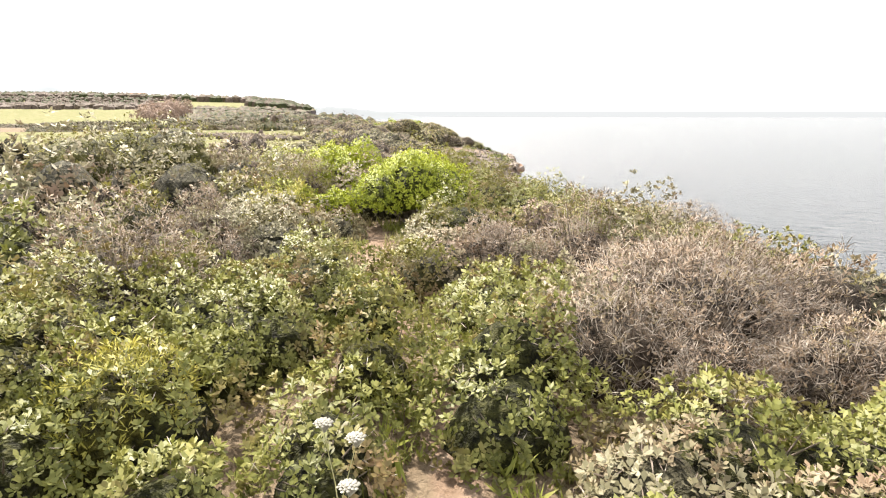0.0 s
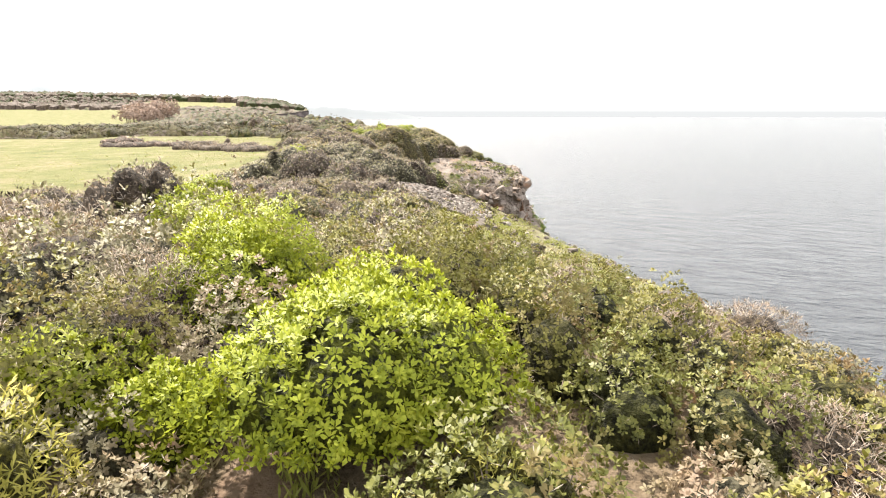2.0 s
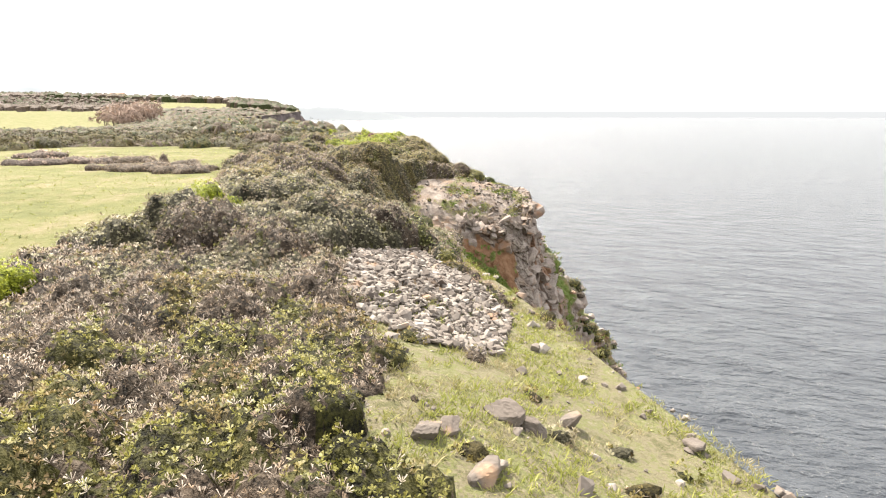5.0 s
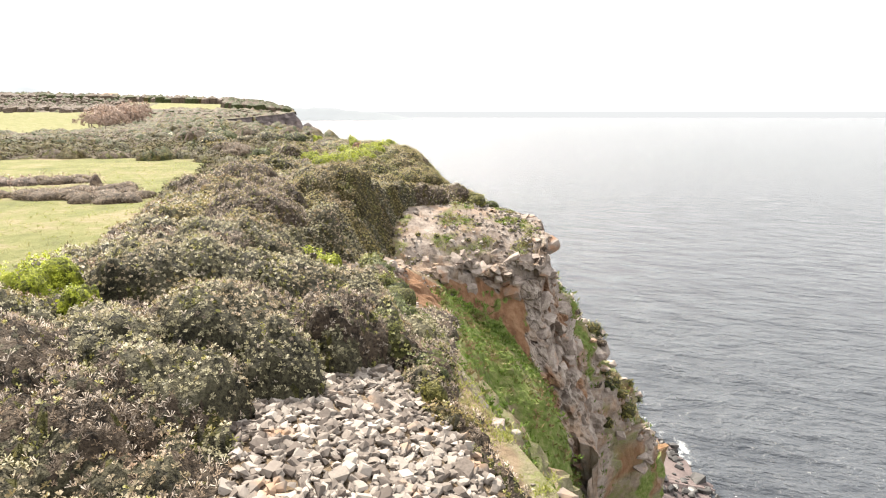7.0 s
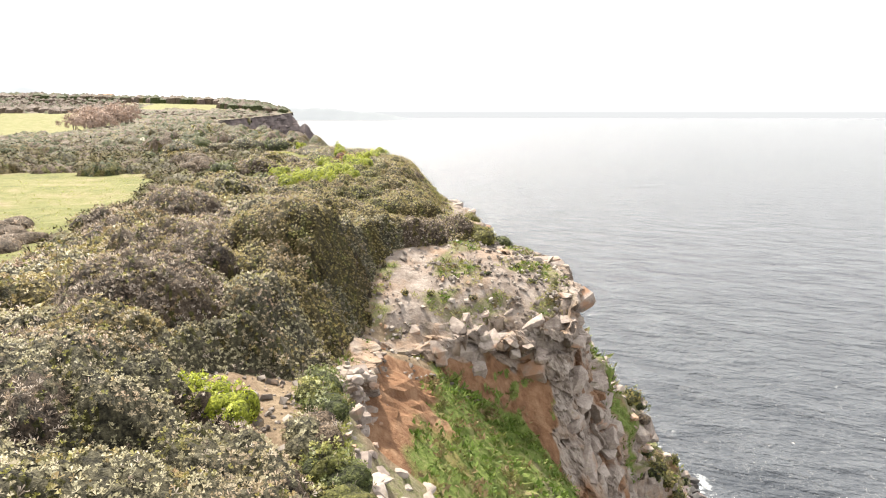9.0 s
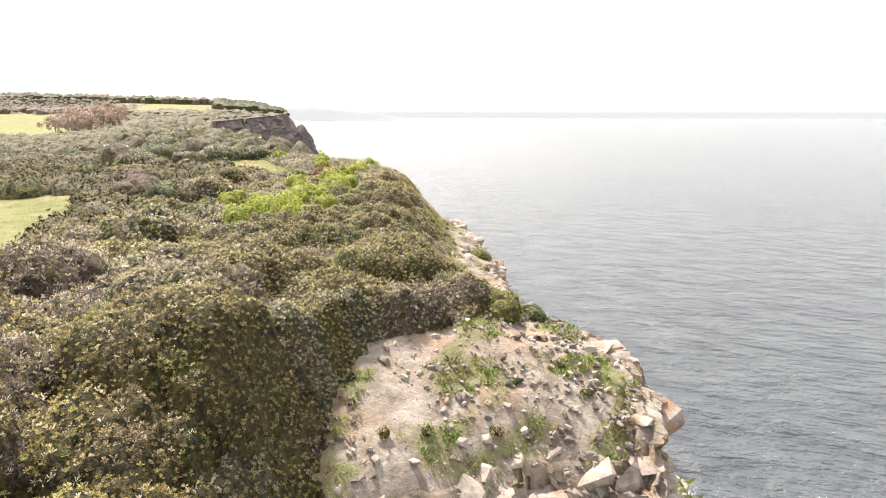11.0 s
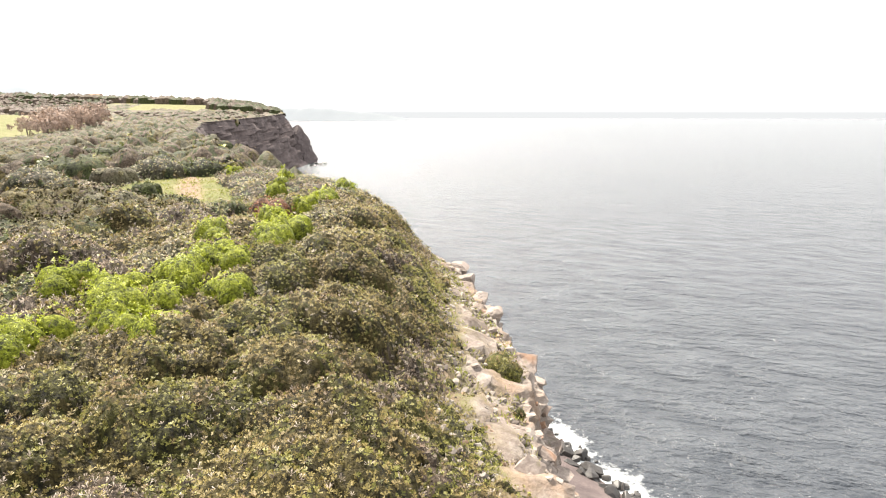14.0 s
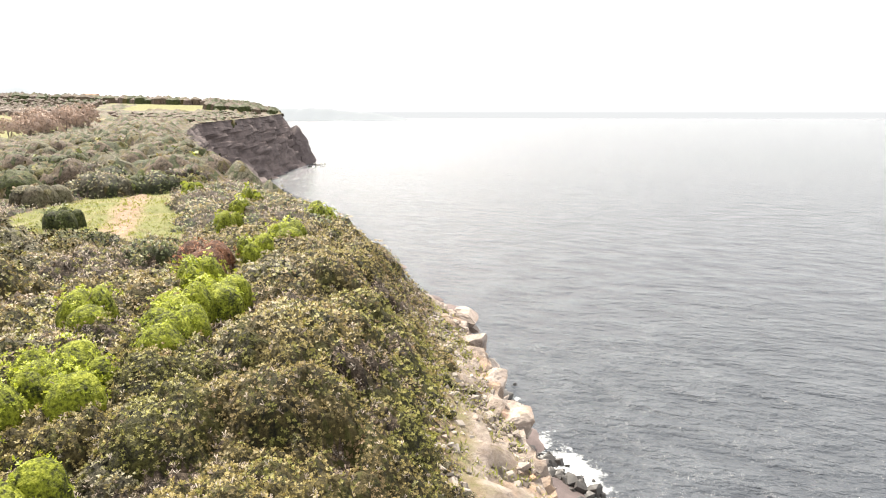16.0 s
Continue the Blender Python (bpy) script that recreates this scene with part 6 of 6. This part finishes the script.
# an animal's burrow in the bare soil of the headland
SOIL = material("tan_bare_soil", [(0.3, (0.20, 0.125, 0.08)), (0.55, (0.31, 0.22, 0.155)), (0.75, (0.42, 0.33, 0.25))], 3, 25, 0.95, 0.6, 0.04)
vs, fs = [], []
for i, (rad, back, up) in enumerate(((0.55, 0.45, -0.1), (0.42, 0.15, 0.0), (0.32, -0.02, 0.03), (0.25, -0.06, 0.05), (0.21, 0.10, 0.05), (0.18, 0.4, 0.0), (0.02, 0.5, 0.0))):
    for j in range(20):
        a = j * 2 * math.pi / 20
        k = 1 + 0.12 * math.sin(3 * a + i) + 0.06 * math.sin(7 * a)
        vs.append((rad * k * math.cos(a), back, rad * k * math.sin(a) * 0.9 + up + 0.08))
for i in range(6):
    for j in range(20):
        fs.append((i * 20 + j, i * 20 + (j + 1) % 20, (i + 1) * 20 + (j + 1) % 20, (i + 1) * 20 + j))
hole = new("burrow", mesh_from("burrow", np.array(vs), np.array(fs), [SOIL], True))
hole.location = (-0.4, 62.0, float(ground_z(-0.4, 62.0)) - 0.08)
hole.scale = (0.5, 0.5, 0.5)
tagged(hole, "dark burrow mouth in the tan bare soil", "burrow")

knob = new("jointed_knob")
knob.location = (-4.1, 96.8, 43.4)
tagged(knob, "pale jointed rock knob of stacked slabs at the brink", "rock outcrop")
for k in range(26):
    lev = k // 4
    sc = Vector((rng.uniform(0.5, 0.8), rng.uniform(0.55, 0.85), rng.uniform(0.22, 0.3)))
    ob = new("slab", boulder_mesh(300 + k % 6, ROCK, 8))
    ob.parent = knob
    ob.matrix_local = Matrix.LocRotScale(Vector((rng.uniform(-0.9, 0.45), (k % 4 - 1.5) * 0.95 + rng.normal(0, 0.15), -1.2 + 0.46 * lev)), Euler((rng.normal(0, 0.06), rng.normal(0.05, 0.06), rng.normal(0, 0.25))), sc)

# dark rocks awash at the foot of the cliff
for k in range(170):
    y = rng.uniform(100, 190) if k > 120 else rng.uniform(128, 156)
    x = float(curve(y, SHORE_X)) + rng.normal(-0.6, 1.5) + (2.0 if 134 < y < 150 else 0)
    s0 = 0.5 + 2.4 * rng.random() ** 2
    ob = new("sea_rock", DARK_ROCKS[int(rng.integers(6))])
    ob.matrix_world = stone_pose((x, y, -0.1), s0, 0.7, 0.3)
    tagged(ob, "wet black rock awash in foam below the cliff", "rock", "shore rocks")

# fallen blocks on the apron above the waterline
for k in range(170):
    y = rng.uniform(92, 128)
    up = rng.random() ** 1.6
    edge, brink, top = float(curve(y, SHORE_X)), float(curve(y, RIM_X)), float(curve(y, RIM_Z))
    held, out = float(curve(y, HOLD)), float(curve(y, LEAN))
    foot = brink + out * held
    x = edge + 0.6 - 9.0 * up
    fall = max((x - foot) / (edge - foot), 0.02) ** (1 / 2.6)
    z = top - held - (top - held) * min(fall, 1.0)
    ob = new("fallen_block", DARK_ROCKS[int(rng.integers(6))])
    ob.matrix_world = stone_pose((x, y, z), 0.4 + 1.3 * rng.random() ** 2, 0.7, 0.35)
    tagged(ob, "dark fallen block on the wet rock apron above the sea", "rock", "fallen blocks")

# ---- far headland: sea stack, rocks, woods, farm ----
def stack_mesh():
    vs, fs = [], []
    nz, na = 22, 28
    for i in range(nz + 1):
        f = i / nz
        for j in range(na):
            a = j * 2 * math.pi / na
            r = (6.5 * (1 - f) ** 0.8 + 8.0 * (1 - f ** 5)) * (1 + 0.12 * math.sin(3 * a + 1) + 0.08 * math.sin(7 * a + 5 * f))
            vs.append(((r * 0.8) * math.cos(a) - 7 * f, r * 1.3 * math.sin(a), 41.5 * f))
    for i in range(nz):
        for j in range(na):
            fs.append((i * na + j, i * na + (j + 1) % na, (i + 1) * na + (j + 1) % na, (i + 1) * na + j))
    v = np.array(vs)
    c, g = cells(v, 5.0, 4)
    v += (c - 0.5)[:, None] * (3.5, 3.5, 1.0)
    return mesh_from("offshore_rock", v, np.array(fs), [FAR_ROCK_SHADE])


# far rock with the shade of its backlit side put into the colour
FAR_ROCK_SHADE = material("far_cliff_rock_shaded", [(0.3, (0.07, 0.056, 0.056)), (0.55, (0.12, 0.096, 0.094)), (0.8, (0.19, 0.155, 0.148))], 0.12, 0.6, 0.95, 0.6, 1.0, stretch=(1, 1, 2.2))
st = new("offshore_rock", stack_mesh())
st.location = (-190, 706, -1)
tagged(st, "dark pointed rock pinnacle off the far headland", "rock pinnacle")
for k in range(26):
    f = rng.random()
    ob = new("skerry", DARK_ROCKS[int(rng.integers(6))])
    ob.matrix_world = stone_pose((-172 + 16 * f + rng.normal(0, 3), 690 + rng.normal(0, 14) - 20 * f, -0.3), rng.uniform(1.5, 5.0) * (1.2 - f), 0.6, 0.3)
    tagged(ob, "dark low skerry off the far headland", "rock", "skerries")


def far_dome(x, y, r, h, kind, lift=0.0):
    return (x, y, float(ground_z(x, y)) + lift, r, r * rng.uniform(0.8, 1.2), h, kind)


for k in range(24):
    f = k / 23
    x, y = -142 - 34 * f + rng.normal(0, 4), 246 + 80 * f + rng.normal(0, 6)
    t = new("winter_tree")
    g = float(ground_z(x, y))
    t.location = (x, y, g)
    tagged(t, "bare brown winter tree beside the far field", "tree", "field hedge trees")
    hh = rng.uniform(7, 10.5)
    ds = [(rng.normal(0, 1.6), rng.normal(0, 1.6), hh * rng.uniform(0.2, 0.55), rng.uniform(2.0, 3.4), rng.uniform(2.0, 3.4), hh * 0.42, "wood") for _ in range(5)]
    qs = [leaves_on(d, 0.5, 0.55, ds[:i]) for i, d in enumerate(ds)]
    qq = np.concatenate([e[0] for e in qs])
    part("crown", quad_mesh("crown", qq, [LEAF["wood"]], np.zeros(len(qq)), np.concatenate([e[2] for e in qs])), t)
    part("trunk", stems((0, 0, 0), [(0, 0, hh * 0.6), (0.9, 0.3, hh * 0.7), (-0.8, -0.4, hh * 0.65)], 0.22, STEM, "trunk"), t)
woods = []
for k in range(800):
    f = rng.random()
    woods.append(far_dome(-250 - 700 * f + rng.normal(0, 8), 425 + rng.normal(0, 18) + 60 * f, rng.uniform(2.5, 5.5), rng.uniform(2.5, 5.0), "wood" if rng.random() < 0.75 else "heath"))
for k in range(3700):
    y = 780 + 470 * rng.random() ** 1.3
    x = float(curve(y, RIM_X)) - 6 - 1000 * rng.random()
    if not inside(x, y, THIRD_FIELD):
        woods.append(far_dome(x, y, rng.uniform(5, 9), rng.uniform(7, 11), str(rng.choice(["dark", "mixed", "wood", "heath"], p=[0.4, 0.12, 0.2, 0.28]))))
for k in range(1500):
    y = rng.uniform(560, 790)
    woods.append(far_dome(-400 - 0.3 * (y - 650) - 450 * rng.random(), y, rng.uniform(2.5, 4.5), rng.uniform(3.5, 6), str(rng.choice(["wood", "heath", "dark"]))))
for k in range(330):
    y = rng.uniform(690, 850)
    x = float(curve(y, RIM_X)) - 4 - 75 * rng.random()
    woods.append(far_dome(x, y, rng.uniform(5, 8), rng.uniform(7, 10), "dark" if rng.random() < 0.6 else "heath"))
for k in range(420):
    y = rng.uniform(430, 690)
    x = float(curve(y, RIM_X)) - rng.uniform(4, 60)
    woods.append(far_dome(x, y, rng.uniform(2.5, 5), rng.uniform(1.2, 2.4), "dark" if rng.random() < 0.4 else "heath"))
ql, qi, qn = [], [], []
for d in woods:
    c = core_of(d, 1.0, 2, 7, 0.9)
    ql.append(c)
    qi.append(np.full(len(c), KINDS.index(d[6])))
    qn.append(unit(faces_of(c) * 0.6 + 0.6 * unit((c.mean(1) - (d[0], d[1], d[2])) / (d[3], d[4], d[5]))))
q = np.concatenate(ql)
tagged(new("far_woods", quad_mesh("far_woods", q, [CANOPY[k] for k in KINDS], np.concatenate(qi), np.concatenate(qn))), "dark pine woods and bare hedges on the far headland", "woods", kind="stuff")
print("far woods", len(q) * 2)

WALL = material("white_farm_wall", [(0.3, (0.70, 0.68, 0.64)), (0.7, (0.82, 0.80, 0.77))], 0.5, 4, 0.9, 0.1, 0.02)
TILE = material("terracotta_roof", [(0.3, (0.28, 0.13, 0.08)), (0.7, (0.42, 0.24, 0.16))], 0.6, 5, 0.9, 0.2, 0.05)


def farmhouse(x, y, w, d, h, lift):
    top = new("farmhouse")
    top.location = (x, y, float(ground_z(x, y)))
    tagged(top, "white farmhouse with a tiled roof, raised above the far woods", "house", "farmhouses")
    bm = bmesh.new()
    bmesh.ops.create_cube(bm, size=1, matrix=Matrix.LocRotScale((0, 0, (h + lift) / 2), None, (w, d, h + lift)))
    me = bpy.data.meshes.new("wall")
    bm.to_mesh(me)
    me.materials.append(WALL)
    part("wall", me, top)
    e = 0.6
    v = np.array([(-w / 2 - e, -d / 2 - e, 0), (w / 2 + e, -d / 2 - e, 0), (w / 2 + e, d / 2 + e, 0), (-w / 2 - e, d / 2 + e, 0), (-w / 2 - e, 0, d * 0.28), (w / 2 + e, 0, d * 0.28)]) + (0, 0, h + lift)
    me = bpy.data.meshes.new("roof")
    me.from_pydata(v.tolist(), [], [(0, 1, 5, 4), (2, 3, 4, 5), (0, 4, 3), (1, 2, 5), (0, 3, 2, 1)])
    me.materials.append(TILE)
    part("roof", me, top)
    for k in range(5):
        bm = bmesh.new()
        bmesh.ops.create_cube(bm, size=1, matrix=Matrix.LocRotScale((-w / 2 + (k + 0.5) * w / 5, -d / 2 - 0.03, lift + h * 0.5), None, (1.3, 0.1, 1.5)))
        me = bpy.data.meshes.new("window")
        bm.to_mesh(me)
        me.materials.append(WET)
        part("window", me, top)


# placed, and heightened by lift, to show over the woods in the camera's view
farmhouse(-571, 940, 22, 9, 4, 9.5)
farmhouse(-512, 935, 9, 8, 4, 8)

# far coast and mountains beyond the water, their pale haze put in as glow
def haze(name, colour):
    """Land so far off that only haze shows: the haze is painted in as emission."""
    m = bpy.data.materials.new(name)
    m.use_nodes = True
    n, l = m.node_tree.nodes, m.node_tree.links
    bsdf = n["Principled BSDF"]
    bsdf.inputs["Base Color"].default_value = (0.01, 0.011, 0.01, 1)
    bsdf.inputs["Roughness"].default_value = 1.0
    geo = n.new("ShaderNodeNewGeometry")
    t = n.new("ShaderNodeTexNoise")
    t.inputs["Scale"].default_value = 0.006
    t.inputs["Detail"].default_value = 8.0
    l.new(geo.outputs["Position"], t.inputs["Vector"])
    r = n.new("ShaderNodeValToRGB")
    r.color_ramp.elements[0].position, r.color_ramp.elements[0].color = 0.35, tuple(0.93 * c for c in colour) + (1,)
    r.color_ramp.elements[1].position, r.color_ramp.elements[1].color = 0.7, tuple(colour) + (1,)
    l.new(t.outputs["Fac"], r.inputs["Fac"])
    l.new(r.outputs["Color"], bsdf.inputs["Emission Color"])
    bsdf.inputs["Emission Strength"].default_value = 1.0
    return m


HAZE = haze("far_coast_haze_glow", (0.27, 0.285, 0.295))
PALE = haze("far_mountain_haze_glow", (0.36, 0.375, 0.385))


def range_of_hills(name, label, x0, x1, y, height, seed, mat, deep=260):
    xs = np.linspace(x0, x1, 160)
    f = (xs - x0) / (x1 - x0)
    env = np.clip(np.minimum(f * 9, (1 - f) * 2.2), 0, 1) ** 0.7
    h = np.maximum(height * env * (0.80 + 0.2 * wobble(xs, 0 * xs, 0, (x1 - x0) * 0.1, seed)), 0.3)
    rows = []
    for k, (dy, s) in enumerate(((-deep, 0.0), (-deep * 0.55, 0.55), (-deep * 0.2, 0.85), (0, 1.0), (deep * 0.4, 0.0))):
        rows.append(np.stack([xs + 12 * wobble(xs, 0 * xs + 50 * k, 0, 160, seed + k), np.full_like(xs, y + dy), h * s - 1], 1))
    g = np.array(rows)
    n = np.arange(g.shape[0] * g.shape[1]).reshape(g.shape[:2])
    fc = np.stack([n[:-1, :-1], n[:-1, 1:], n[1:, 1:], n[1:, :-1]], -1).reshape(-1, 4)
    return tagged(new(name, mesh_from(name, g.reshape(-1, 3), fc, [mat], True)), label, "hills", kind="structure")


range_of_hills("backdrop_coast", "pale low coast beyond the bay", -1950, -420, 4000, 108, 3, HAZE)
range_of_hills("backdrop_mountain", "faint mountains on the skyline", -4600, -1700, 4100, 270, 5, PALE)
